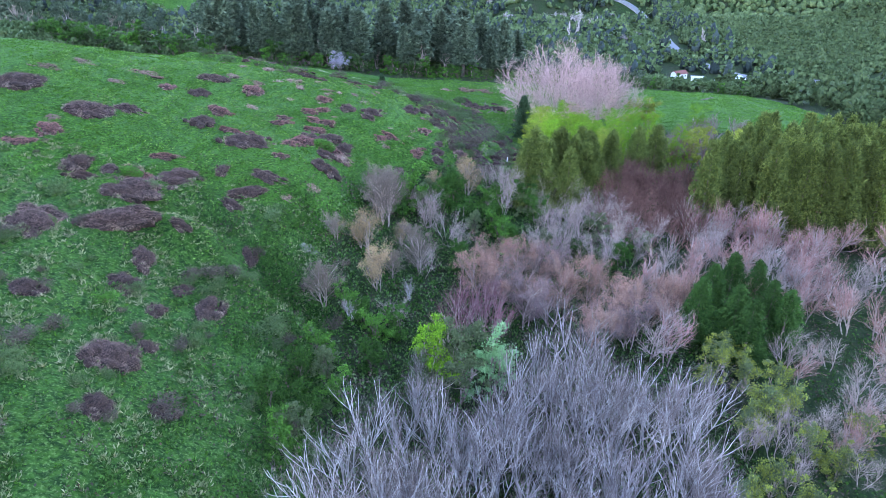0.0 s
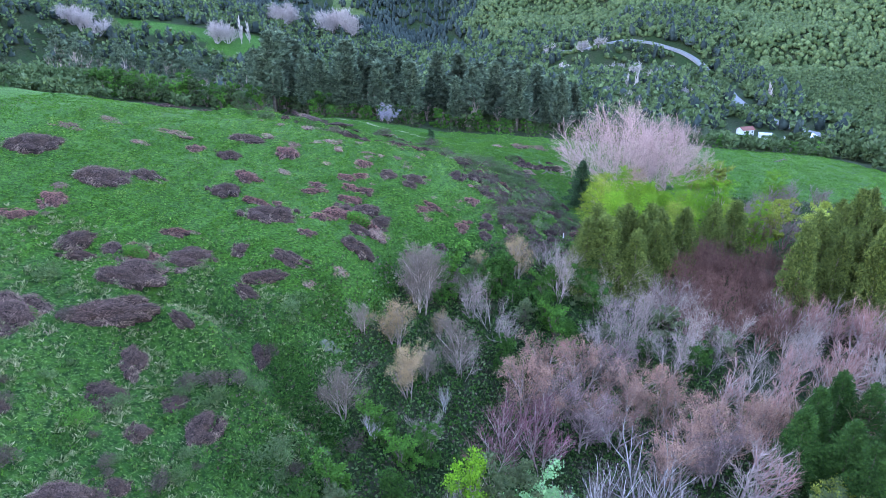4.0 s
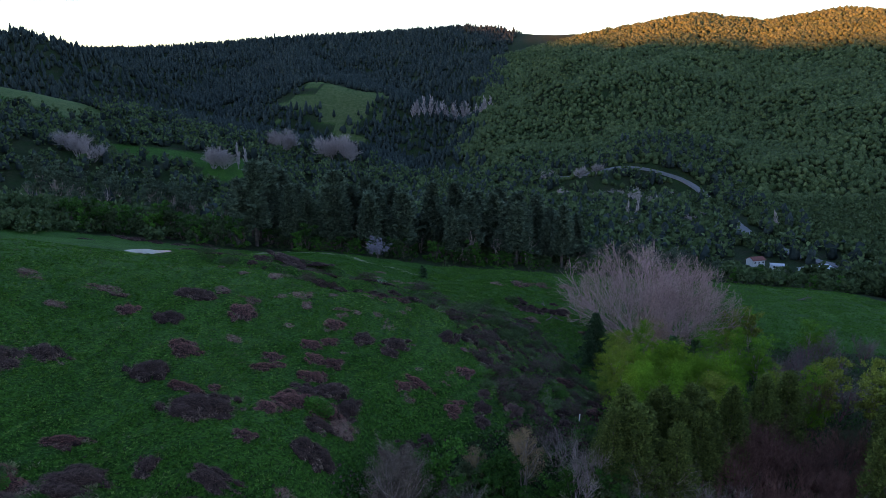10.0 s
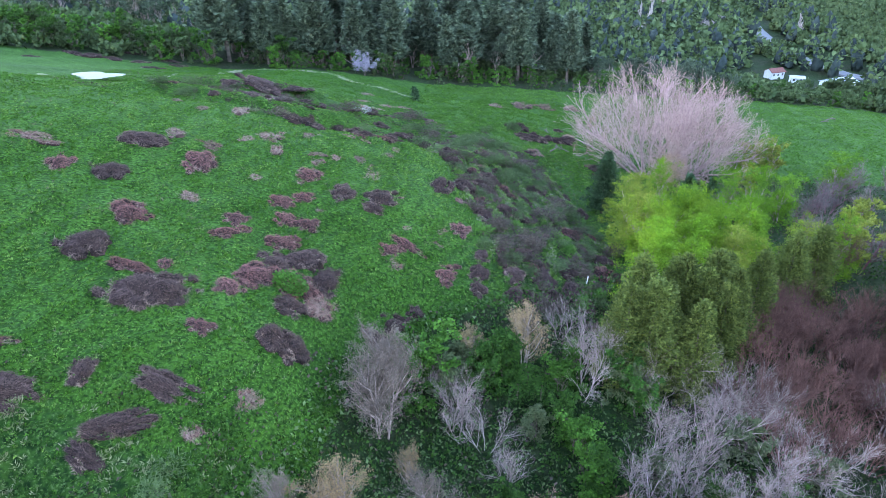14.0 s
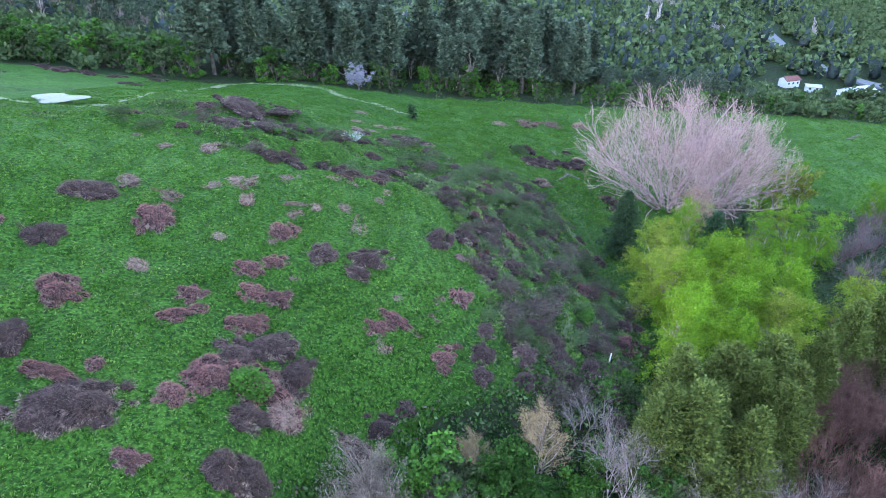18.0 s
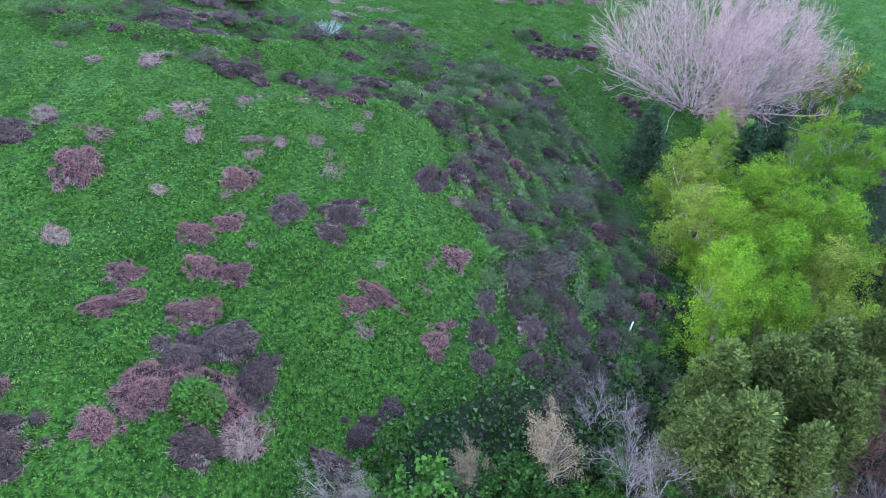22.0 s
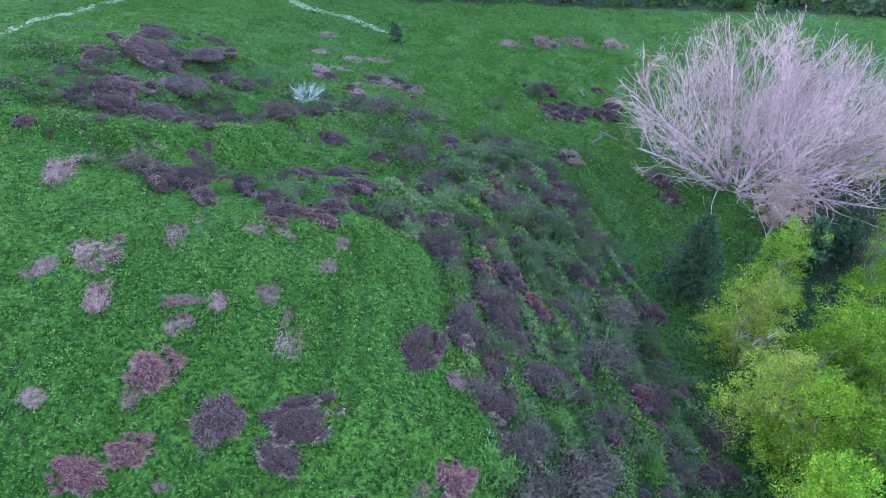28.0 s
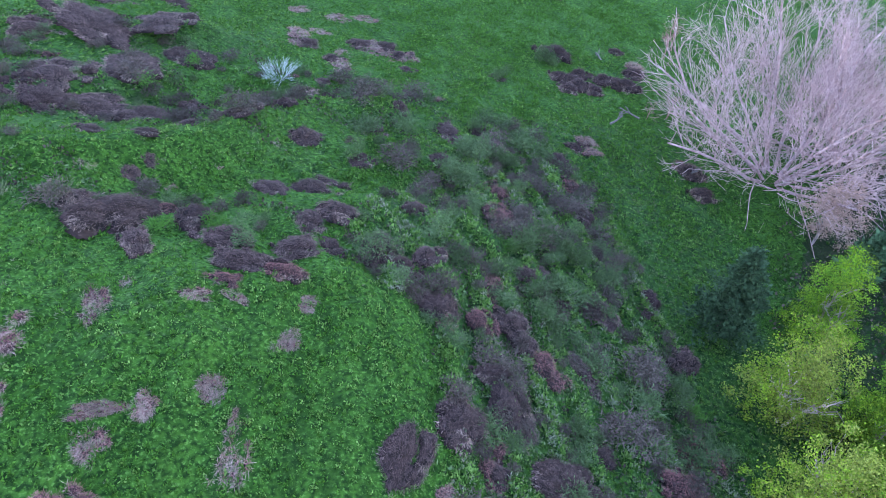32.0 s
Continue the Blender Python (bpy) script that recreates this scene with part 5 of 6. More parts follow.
PADDOCK = ((20.4, 260, 4.14, 3.06), (25.2, 252.7, 2.645, 1.955), (32.7, 250.9, 3.335, 2.465), (36, 257, 2.76, 2.04), (29.5, 252, 2.645, 1.955), (21.8, 246.5, 2.53, 1.87), (33.9, 265.1, 1.84, 1.36), (-6.6, 248.7, 2.53, 1.87), (-9.9, 251.4, 2.875, 2.125), (-13.9, 250.7, 2.875, 2.125), (-16.9, 243.2, 2.415, 1.785), (-22.3, 247, 2.76, 2.04), (9.8, 246.4, 1.84, 1.36), (38.3, 224.9, 2.76, 2.04), (38.4, 219.9, 2.645, 1.955), (20.1, 225.3, 2.07, 1.53), (-5.3, 243.9, 1.84, 1.36), (-17, 232.4, 1.61, 1.19), (-12.2, 229.6, 2.645, 1.955), (-8.1, 232.2, 2.645, 1.955), (20.7, 250.6, 2.53, 1.87), (22.6, 249.6, 2.76, 2.04), (24.5, 247.9, 2.76, 2.04), (26.4, 247.4, 2.415, 1.785))
put_brambles(DARK_KINDS, PADDOCK, 0.55)
PADDOCK_B = ((36.3, 260.4, 2.76, 2.04), (33.7, 265.7, 1.725, 1.275), (38.6, 225.5, 2.99, 2.21), (38.1, 220, 2.3, 1.7), (22.3, 227, 2.645, 1.955), (23, 224.6, 2.07, 1.53), (14.9, 286.1, 5.06, 3.74), (23.7, 290.1, 5.175, 3.825), (32.7, 292.6, 4.37, 3.23), (41.8, 294.6, 4.485, 3.315), (-0.2, 233.6, 1.725, 1.275), (22.6, 228.9, 1.725, 1.275))
put_brambles(PALE_KINDS, PADDOCK_B, 0.4)
put_brambles(GREEN_KINDS, ((-18.6, 136.0, 3.6, 3.2), (-47.5, 108.5, 3.4, 2.4), (-53.5, 91.0, 2.6, 2.0)), 0.46)
retire([v for kinds in (RED_KINDS, DARK_KINDS, PALE_KINDS, GREEN_KINDS[:1]) for row in kinds for v in row])

# ---- scrub on the dark flank and the terraces ----
def flank(x, y):
    """How thick the scrub stands on the bank east of the knoll and along the terraces."""
    x, y = np.atleast_1d(x), np.atleast_1d(y)
    edge = flank_edge(y) - 3.5 * waves(x, y, 11, 91)
    far_edge = np.interp(y, [140, 150, 170, 190, 210, 228], [27, 28, 31, 28, 23, 15])
    return (x > edge) & (x < far_edge) & (y > 138) & (y < 232)


bank_r = np.random.default_rng(19)
BANK_KINDS = [make_bramble("bramble", "dark tangled bramble mound on the steep bank", 260 + k, M_CANE_DARK if k else M_CANE, skirt=0.6) for k in range(3)]
count = 0
while count < 70:
    x, y = bank_r.uniform(-58, 30), bank_r.uniform(140, 240)
    hollow = x < -2 and (abs(y - np.interp(x, [-60, -30, 0], [195, 194, 192])) < 4 or abs(y - 222) < 12) and bank_r.random() < 0.45
    if not (flank(x, y)[0] or hollow):
        continue
    w = bank_r.uniform(1.0, 2.6)
    h = w * bank_r.uniform(0.35, 0.6)
    copy_thing(BANK_KINDS[count % 3], pose(x, y, on_ground(x, y) - 0.1) @ lie(x, y) @ pose(0, 0, 0, 0, 0, bank_r.uniform(0, 360)) @ Matrix.Diagonal((w, w * 0.8, h, 1)))
    count += 1
retire(BANK_KINDS)
SCRUB = [make_shrub("broom_shrub", "dark greyish broom shrub on the steep bank", 230 + k, M_BROOM, "scrub on the bank", spire=0.6) for k in range(3)]
HEATH = [make_shrub("heath_shrub", "grey-purple leafless scrub on the steep bank", 240 + k, M_HEATH, "scrub on the bank", n=950) for k in range(3)]
GREENS = [make_shrub("green_shrub", "small leafy green shrub among scrub", 250, M_BRIGHT, "green shrubs", n=500, size=0.2)]
flank_r = np.random.default_rng(77)
TALL_BROOM = ((10, 197.1, 2.4), (11.1, 197.9, 2.8), (12.6, 200.5, 2.9), (13.8, 202, 2.6), (14.6, 200.8, 2.9), (15.5, 200.4, 2.6), (16.3, 199.1, 2.8), (17.3, 198.4, 2.4), (10.3, 215.5, 2.2), (7.7, 217.2, 2.6), (9, 215.8, 2.4), (10.7, 209.1, 2.2), (17.6, 192.6, 2), (19.5, 190.7, 1.8), (13.9, 193.7, 2.2), (11.4, 191.4, 2), (18.8, 196, 1.8), (-6.4, 213.6, 2), (-8.7, 210.4, 2.4), (5.6, 224.6, 2.2), (19.2, 256.5, 3.4), (17.8, 257.5, 2.8), (20.5, 255.5, 2.6), (9.5, 246.5, 2.4), (11, 248, 2))


count = 0
while count < 480:
    x, y = flank_r.uniform(-60, 34), flank_r.uniform(138, 246)
    if count > 400:
        x, y = flank_r.uniform(-62, -12), flank_r.uniform(48, 112)
    terrace = (x < 0) and (abs(y - np.interp(x, [-60, -30, 0], [195, 194, 192])) < 4.5 or abs(y - np.interp(x, [-70, -20, 0], [222, 223, 222])) < 13) and flank_r.random() < 0.5
    if count <= 400 and not (flank(x, y)[0] or terrace):
        continue
    s = flank_r.uniform(0.7, 1.5) if flank_r.random() < 0.7 else flank_r.uniform(1.5, 2.6)
    kind = SCRUB if flank_r.random() < 0.42 else HEATH
    if flank_r.random() < 0.04:
        kind, s = GREENS, 1.5
    w = s * flank_r.uniform(1.3, 2.4)
    copy_thing(kind[count % len(kind)], pose(x, y, on_ground(x, y) - 0.1, 0, 0, flank_r.uniform(0, 360)) @ Matrix.Diagonal((w, w, s, 1)))
    count += 1
for k, (x, y, s) in enumerate(TALL_BROOM):
    copy_thing(SCRUB[k % 3], pose(x, y, on_ground(x, y) - 0.1, 0, 0, flank_r.uniform(0, 360)) @ Matrix.Diagonal((s * 1.05, s * 1.05, s, 1)))
retire(SCRUB + HEATH + GREENS)

# ---- the tall wood beyond the pasture ----
TALL = [make_conifer("pine_tree", "tall dark pine in the wood beyond the pasture", 300 + k, M_PINE, "pines beyond the pasture", H=15, R=2.2, n=4200, size=0.34, tip=0.55, whorls=12, trunk_bare=0.22) for k in range(4)]
GUM = [make_leafy("gum_tree", "tall dark gum tree with pale trunk", 310 + k, M_PINE, M_PALEBARK, "gums beyond the pasture", H=10, R=2.7, n=2600, size=0.32, lobes=11, base=0.34, shell=0.6) for k in range(3)]
EDGE = [make_leafy("evergreen_tree", "rounded dark evergreen at the wood's edge", 320 + k, m, M_BROWNBARK, "evergreens at the wood's edge", R=5.4, n=1300, size=0.62, lobes=14, base=0.02) for k, m in enumerate((M_BUSHLAND, M_GREEN, M_BRIGHT))]
belt = np.random.default_rng(8)
for k in range(210):
    x = belt.uniform(-95, 130)
    back = np.interp(x, [-140, -100, -60, -40, 0, 40, 80, 130], [296, 300, 308, 312, 326, 336, 348, 356])
    y = back + 6 + belt.random() ** 1.2 * 85
    H = belt.uniform(16, 31) if x < 60 else belt.uniform(10, 17)
    put([TALL[k % 4] if belt.random() < 0.72 and x < 62 else GUM[k % 3]], ((x, y, H),), belt, 12.5, 1.25)
for k in range(42):
    x, y = belt.uniform(-260, -95), belt.uniform(385, 470)
    if abs(x + 138) > 10:
        put([GUM[k % 3]], ((x, y, belt.uniform(18, 30)),), belt)
for k in range(240):
    x = belt.uniform(-165, 190)
    back = np.interp(x, [-200, -140, -100, -60, -40, 0, 40, 80, 130, 190], [330, 292, 294, 302, 306, 320, 329, 341, 352, 356])
    put([EDGE[k % 3]], ((x, back + belt.uniform(-2, 18), belt.uniform(3.0, 5.5) + 4 * belt.random() ** 3 + (4 if x < -60 else 0)),), belt)
retire(TALL + GUM + EDGE)


# ---- bush on the hills: crowns past counting ----


def crowns(name, label, pts, H, W, mat, base, seed, jag=0.2, pointed=0.0):
    """Many tree crowns in one mesh, each an uneven mound or spire of its own."""
    r = np.random.default_rng(seed)
    n = len(pts)
    V0, F0 = base
    shape = V0.copy()
    if pointed:
        f = (shape[:, 2] + 1) / 2
        shape[:, :2] *= (1.15 - f * pointed)[:, None]
    V = shape[None] * (1 + jag * r.normal(size=(n, len(V0), 1)))
    V = V * np.stack([W, W, H], 1)[:, None]
    V[:, :, 2] += H[:, None] * 0.75
    V += pts[:, None]
    F = (np.arange(n) * len(V0))[:, None, None] + F0[None]
    return tagged(new(name, mesh_of(name, V.reshape(-1, 3), F.reshape(-1, 3), mat, True)), label, "trees", kind="stuff")


def leafy_crowns(name, label, pts, H, W, mat, seed, k=18):
    """Many leafy tree crowns in one mesh, each a head of ragged sprays."""
    r = np.random.default_rng(seed)
    n = len(pts)
    d = r.normal(size=(n * k, 3))
    d[:, 2] = np.abs(d[:, 2]) * 1.1 - 0.25
    d /= np.linalg.norm(d, axis=1, keepdims=True)
    w, h = np.repeat(W, k), np.repeat(H, k)
    C = np.repeat(pts, k, 0) + d * np.stack([w, w, h], 1) * r.uniform(0.35, 0.8, (n * k, 1))
    C[:, 2] += h * 0.7
    V, F = blades(C, d + r.normal(size=d.shape) * 0.5, w * r.uniform(0.4, 0.9, n * k), w * r.uniform(0.4, 0.75, n * k), r)
    return tagged(new(name, mesh_of(name, V, F, mat)), label, "trees", kind="stuff")


def scatter(n, x0, x1, y0, y1, seed, ok):
    r = np.random.default_rng(seed)
    x, y = r.uniform(x0, x1, n), r.uniform(y0, y1, n)
    keep = ok(x, y)
    x, y = x[keep], y[keep]
    return np.stack([x, y, ground(x, y, False)], 1), r


ROAD = ((330, 400, 0), (270, 440, 0), (233, 458, 0), (222, 489, 0), (212, 520, 0), (220, 575, 0), (236, 650, 0), (244, 712, 0), (226, 734, 0), (204, 747, 0), (163, 752, 0), (100, 765, 0))


def off_road(x, y, w):
    """Clear of the road and of the cut bank on its near side."""
    d = along(x, y, ROAD)[0]
    for k in (12, 26, 40, 54):
        d = np.minimum(d, along(x, y + k, ROAD)[0] + 3 + np.where(y < 520, 60, 0))
    return d > w


def hill_bush(x, y):
    x = x + 45 * waves(x, y, 150, 57) + 20 * waves(x, y, 50, 58)
    return (x > -140 + 0.05 * y) & ~pasture_far(x, y) & off_road(x, y, 9) & ~home(x, y) & (x > (y - 470) * 0.10 - 60) & (np.abs(x) < 0.75 * y) & ~((np.hypot(x - 190, y - 440) < 40))


p, r = scatter(105000, -100, 1150, 430, 1560, 41, hill_bush)
p = p[np.random.default_rng(1).random(len(p)) < np.clip(1.25 - p[:, 1] / 2200, 0.3, 1)]
s = np.random.default_rng(2).uniform(1.4, 3.1, len(p)) * (1 + p[:, 1] / 3000)
close = p[:, 1] < 680
q, w = p[close], s[close]
leafy_crowns("native_bush", "native bush of rounded leafy green crowns on the lower hillside", q, w * 1.2, w * 1.1, M_BUSHLAND, 39)
for near_part, base, seed in ((close, ICO1, 42), (~close, ICO1, 40)):
    q, w = p[near_part], s[near_part] * (0.8 if seed == 42 else 0.9)
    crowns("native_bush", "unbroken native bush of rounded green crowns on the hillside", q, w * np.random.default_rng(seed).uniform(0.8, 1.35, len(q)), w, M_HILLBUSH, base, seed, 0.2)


def pine_hill(x, y):
    x = x + 45 * waves(x, y, 150, 57) + 20 * waves(x, y, 50, 58)
    return (x < (y - 470) * 0.10 - 30) & ~pasture_far(x, y) & ~home(x, y) & (np.abs(x) < 0.8 * y) & (y > 820)


p, r = scatter(42000, -1500, 420, 820, 2420, 43, pine_hill)
s = r.uniform(2.2, 3.8, len(p)) * (1 + p[:, 1] / 3500)
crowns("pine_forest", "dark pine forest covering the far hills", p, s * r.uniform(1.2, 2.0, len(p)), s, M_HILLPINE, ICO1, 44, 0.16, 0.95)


def valley_wood(x, y):
    return ~pasture_far(x, y) & ~home(x, y) & off_road(x, y, 8) & (np.abs(x) < 0.8 * y) & (x < (y - 470) * 0.10 + 260) & (y < 860) & ~(np.hypot(x - 190, y - 440) < 36)


p, r = scatter(5200, -560, 330, 410, 860, 45, valley_wood)
s = r.uniform(2.6, 5.5, len(p))
tall = s * r.uniform(1.0, 2.0, len(p))
leafy_crowns("valley_wood", "mixed dark leafy trees filling the valley floor", p, tall, s * 1.05, M_BUSHLAND, 49, 20)
# dark cores inside the leafy heads stand for the shade within them
crowns("valley_wood", "dark inner cores of the trees filling the valley floor", p, tall * 0.8, s * 0.75, M_HILLPINE, ICO1, 46, 0.25, 0.4)
p, r = scatter(900, -300, 260, 336, 430, 47, lambda x, y: wood_mask(x, y) & (y > 350) & off_road(x, y, 8))
s = r.uniform(2.0, 3.6, len(p))
leafy_crowns("understorey", "dark leafy understorey beneath the tall wood", p, s, s, M_BUSHLAND, 48, 60)

p, r = scatter(520, 187, 350, 256, 425, 50, lambda x, y: off_road(x, y, 9) & ~(np.hypot(x - 195, y - 440) < 36))
s = r.uniform(2.4, 4.6, len(p))
leafy_crowns("roadside_wood", "dark leafy trees between the paddock and the road", p, s * r.uniform(1.0, 1.9, len(p)), s, M_BUSHLAND, 54, 60)

p, r = scatter(420, -225, -100, 262, 345, 55, lambda x, y: wood_mask(x, y) | (x < -140))
s = r.uniform(1.6, 3.0, len(p))
leafy_crowns("spur_scrub", "dark leafy scrub covering the side of the western spur", p, s * r.uniform(0.8, 1.5, len(p)), s, M_BUSHLAND, 56, 60)

# ---- leafless poplars and willows in the valley ----
POPLAR = [make_bare("poplar", "leafless pale poplar of columnar shape in the valley", 400 + k, M_VALLEYBARK, M_VALLEYBARK, "valley poplars", stems=1, lean=0.1, kids=(26, 6), levels=2, up=0.30, wob=0.05, r0=0.16, bare=0.1, shrink=0.36, angle=0.5, twig_r=4.0)[0] for k in range(2)]
WILLOWS = [make_bare("bare_tree", "leafless pale round-headed tree in the valley", 410 + k, M_VALLEYBARK, M_VALLEYBARK, "pale trees in the valley", stems=6, lean=0.7, kids=(9, 6, 4), up=0.08, wob=0.10, r0=0.20, twig_r=2.4, dome=True)[0] for k in range(2)]
v = np.random.default_rng(12)
for k in range(15):
    f = k / 14
    put([POPLAR[k % 2]], ((-80 + 128 * f, 1141 + 65 * f, v.uniform(28, 38)),), v, 10.0, 1.5)
for x, y, H in ((237, 543, 18), (-215, 684, 26), (-209, 690, 22), (140, 573, 20), (135, 580, 17)):
    put([POPLAR[0]], ((x, y, H),), v, 10.0, 0.9)
for x, y, H in ((-150, 805, 27), (-138, 812, 30), (-127, 806, 26), (-235, 672, 20), (-226, 676, 17), (-205, 792, 26), (-195, 800, 22), (-329, 611, 19), (-340, 618, 17), (-318, 615, 15), (150, 690, 18), (160, 655, 20), (130, 670, 18),
                (175, 640, 18), (145, 610, 15), (195, 590, 13), (180, 560, 14), (170, 700, 16), (110, 560, 14), (125, 540, 13), (200, 690, 14), (100, 690, 16), (70, 700, 15), (-40, 560, 12), (-55, 520, 10), (120, 720, 18), (140, 735, 18), (90, 740, 18)):
    put([WILLOWS[0 if x < 0 else 1]], ((x, y, H * (1.1 if x < 0 else 0.72)),), v)
retire(POPLAR + WILLOWS)
kinds = [make_leafy("blossom_tree", "small tree in pale lilac blossom at the wood's edge", 420, leaves("pale_blossom", (0.15, 0.14, 0.17), (0.36, 0.34, 0.39), (0.19, 0.18, 0.21), 0.2), M_BROWNBARK, "", R=7.5, n=5200, size=0.24, base=0.3)]
put(kinds, ((-32, 306, 9),), v)
retire(kinds)
kinds = [make_conifer("young_pine", "young pine standing alone in the pasture", 421, M_SPRUCE, "", H=5, R=1.4, n=500, size=0.35)]
put(kinds, ((-11.8, 276, 4.5),), v, 5.0)
retire(kinds)

# ---- the road and the houses by it ----


def ribbon(name, pts, width, mat, lift, label, category):
    """A strip laid on the ground along a line."""
    P = []
    for (ax, ay, _), (bx, by, _) in zip(pts, pts[1:]):
        n = max(2, int(math.hypot(bx - ax, by - ay) / 4))
        P += [(ax + (bx - ax) * i / n, ay + (by - ay) * i / n) for i in range(n)]
    P = np.array(P + [pts[-1][:2]])
    for _ in range(6):
        P[1:-1] = (P[:-2] + P[1:-1] * 2 + P[2:]) / 4
    d = np.gradient(P, axis=0)
    d /= np.linalg.norm(d, axis=1, keepdims=True)
    nrm = np.stack([-d[:, 1], d[:, 0]], 1)
    zc = ground(P[:, 0], P[:, 1]) + lift
    for _ in range(4):
        zc[1:-1] = np.maximum(zc[1:-1], (zc[:-2] + zc[2:]) / 2)
    rows = [np.c_[P + nrm * s * width / 2, zc + z] for s, z in ((-1.1, -2.5), (-1, 0), (1, 0), (1.1, -2.5))]
    V = np.stack(rows, 1).reshape(-1, 3)
    k = np.arange(len(P) - 1)[:, None] * 4 + np.arange(3)[None]
    F = np.stack([k, k + 1, k + 5, k + 4], -1).reshape(-1, 4)
    return tagged(new(name, mesh_of(name, V, F, mat)), label, category, kind="structure")


ribbon("road", ROAD, 8.5, M_ASPHALT, 0.9, "grey asphalt road bending through the valley", "road")


def house(x, y, turn, w, d, h, rise, wall_mat, roof_mat, label, windows=3):
    """A gabled house: walls, roof with eaves, windows and a door."""
    t = thing("house", label, "house", "houses by the road")
    part("wall", box_mesh("wall", -w / 2, -d / 2, -1, w / 2, d / 2, h, wall_mat), t)
    bm = bmesh.new()
    e = 0.5
    pts = [(-w / 2 - e, -d / 2 - e, h), (w / 2 + e, -d / 2 - e, h), (w / 2 + e, d / 2 + e, h), (-w / 2 - e, d / 2 + e, h), (-w / 2 - e, 0, h + rise), (w / 2 + e, 0, h + rise)]
    lo = [bm.verts.new(p) for p in pts]
    hi = [bm.verts.new((p[0], p[1], p[2] + 0.18)) for p in pts]
    for f in ((0, 1, 5, 4), (2, 3, 4, 5)):
        bm.faces.new([hi[i] for i in f])
        bm.faces.new([lo[i] for i in reversed(f)])
    for a, b in ((0, 1), (1, 5), (5, 2), (2, 3), (3, 4), (4, 0)):
        bm.faces.new((lo[a], lo[b], hi[b], hi[a]))
    me = bpy.data.meshes.new("roof")
    bm.to_mesh(me)
    bm.free()
    me.materials.append(roof_mat)
    part("roof", me, t)
    for s in (-1, 1):
        bm = bmesh.new()
        q = [bm.verts.new((s * w / 2, -d / 2, h)), bm.verts.new((s * w / 2, d / 2, h)), bm.verts.new((s * w / 2, 0, h + rise))]
        q2 = [bm.verts.new((s * (w / 2 - 0.2), v.co.y, v.co.z)) for v in q]
        bm.faces.new(q)
        bm.faces.new(q2[::-1])
        for a, b in ((0, 1), (1, 2), (2, 0)):
            bm.faces.new((q[a], q[b], q2[b], q2[a]))
        me = bpy.data.meshes.new("gable")
        bm.to_mesh(me)
        bm.free()
        me.materials.append(wall_mat)
        part("gable", me, t)
    for k in range(windows):
        cx0 = -w / 2 + (k + 0.5) * w / windows
        fr = part("window", box_mesh("window", cx0 - 0.65, -d / 2 - 0.06, 0.9, cx0 + 0.65, -d / 2 + 0.02, 2.2, wall_mat), t)
        part("pane", box_mesh("pane", cx0 - 0.55, -d / 2 - 0.09, 1.0, cx0 + 0.55, -d / 2 - 0.05, 2.1, M_GLASS, 0), fr)
    t.matrix_basis = pose(x, y, on_ground(x, y) + 0.9, 0, 0, turn)
    return t


house(184, 452, 20, 9, 6, 2.8, 1.8, M_WHITEWALL, M_REDROOF, "small white cottage with a rust-red gabled roof")
house(193, 443, -15, 7, 5, 2.4, 0.9, M_WHITEWALL, M_PALEROOF, "low white shed with a pale iron roof", 2)
house(211, 432, 25, 17, 11, 3.0, 2.0, M_WHITEWALL, M_PALEROOF, "long white house with a pale iron roof by the road", 4)


# ---- small things on the pasture ----
post = thing("fence_post", "weathered white marker post standing in rough scrub", "post")
V, F = tubes([(0, 0, -0.3), (0, 0, 1.55)], [(0, 0, 1.55), (0, 0, 1.6)], np.array([0.09, 0.085]), np.array([0.085, 0.05]), 10)
part("shaft", mesh_of("shaft", V, F, M_POST, True), post)
post.matrix_basis = pose(23.0, 153.5, on_ground(23.0, 153.5), 0, 4, 0)


def dead_log(x, y, L, turn, seed):
    r = np.random.default_rng(seed)
    t = thing("fallen_log", "grey fallen log lying in grass", "log", "fallen logs")
    segs = grow_branches(r, L, 1, 0.3, 1, (5,), 0.0, 0.12, 0.22)
    V, F = tubes([s[0] for s in segs], [s[1] for s in segs], [s[2] for s in segs], [s[3] for s in segs], 6)
    part("log", mesh_of("log", V, F, M_DEADWOOD, True), t)
    t.matrix_basis = pose(x, y, on_ground(x, y) + 0.25, 0, 88, turn)


for k, (x, y, L, turn) in enumerate(((37, 224, 4, 20), (33, 240, 5, 140), (28, 236, 4, 10), (139, 309, 5, 0), (143, 313, 6, 40), (30, 261, 4, 100))):
    dead_log(x, y, L, turn, k)
stump = thing("flax_clump", "pale dry clump of long grass on the terrace", "grass clump")
r = np.random.default_rng(6)
a = r.uniform(0, 6.28, 260)
V, F = blades(np.stack([r.normal(size=260) * 0.7, r.normal(size=260) * 0.4, np.zeros(260)], 1), np.stack([np.cos(a), np.sin(a), r.uniform(0.6, 2, 260)], 1), r.uniform(0.5, 1.1, 260), 0.08, r)
part("grass_head", mesh_of("grass_head", V, F, M_STRAW), stump)
stump.matrix_basis = pose(-38.0, 190.6, on_ground(-38.0, 190.6))

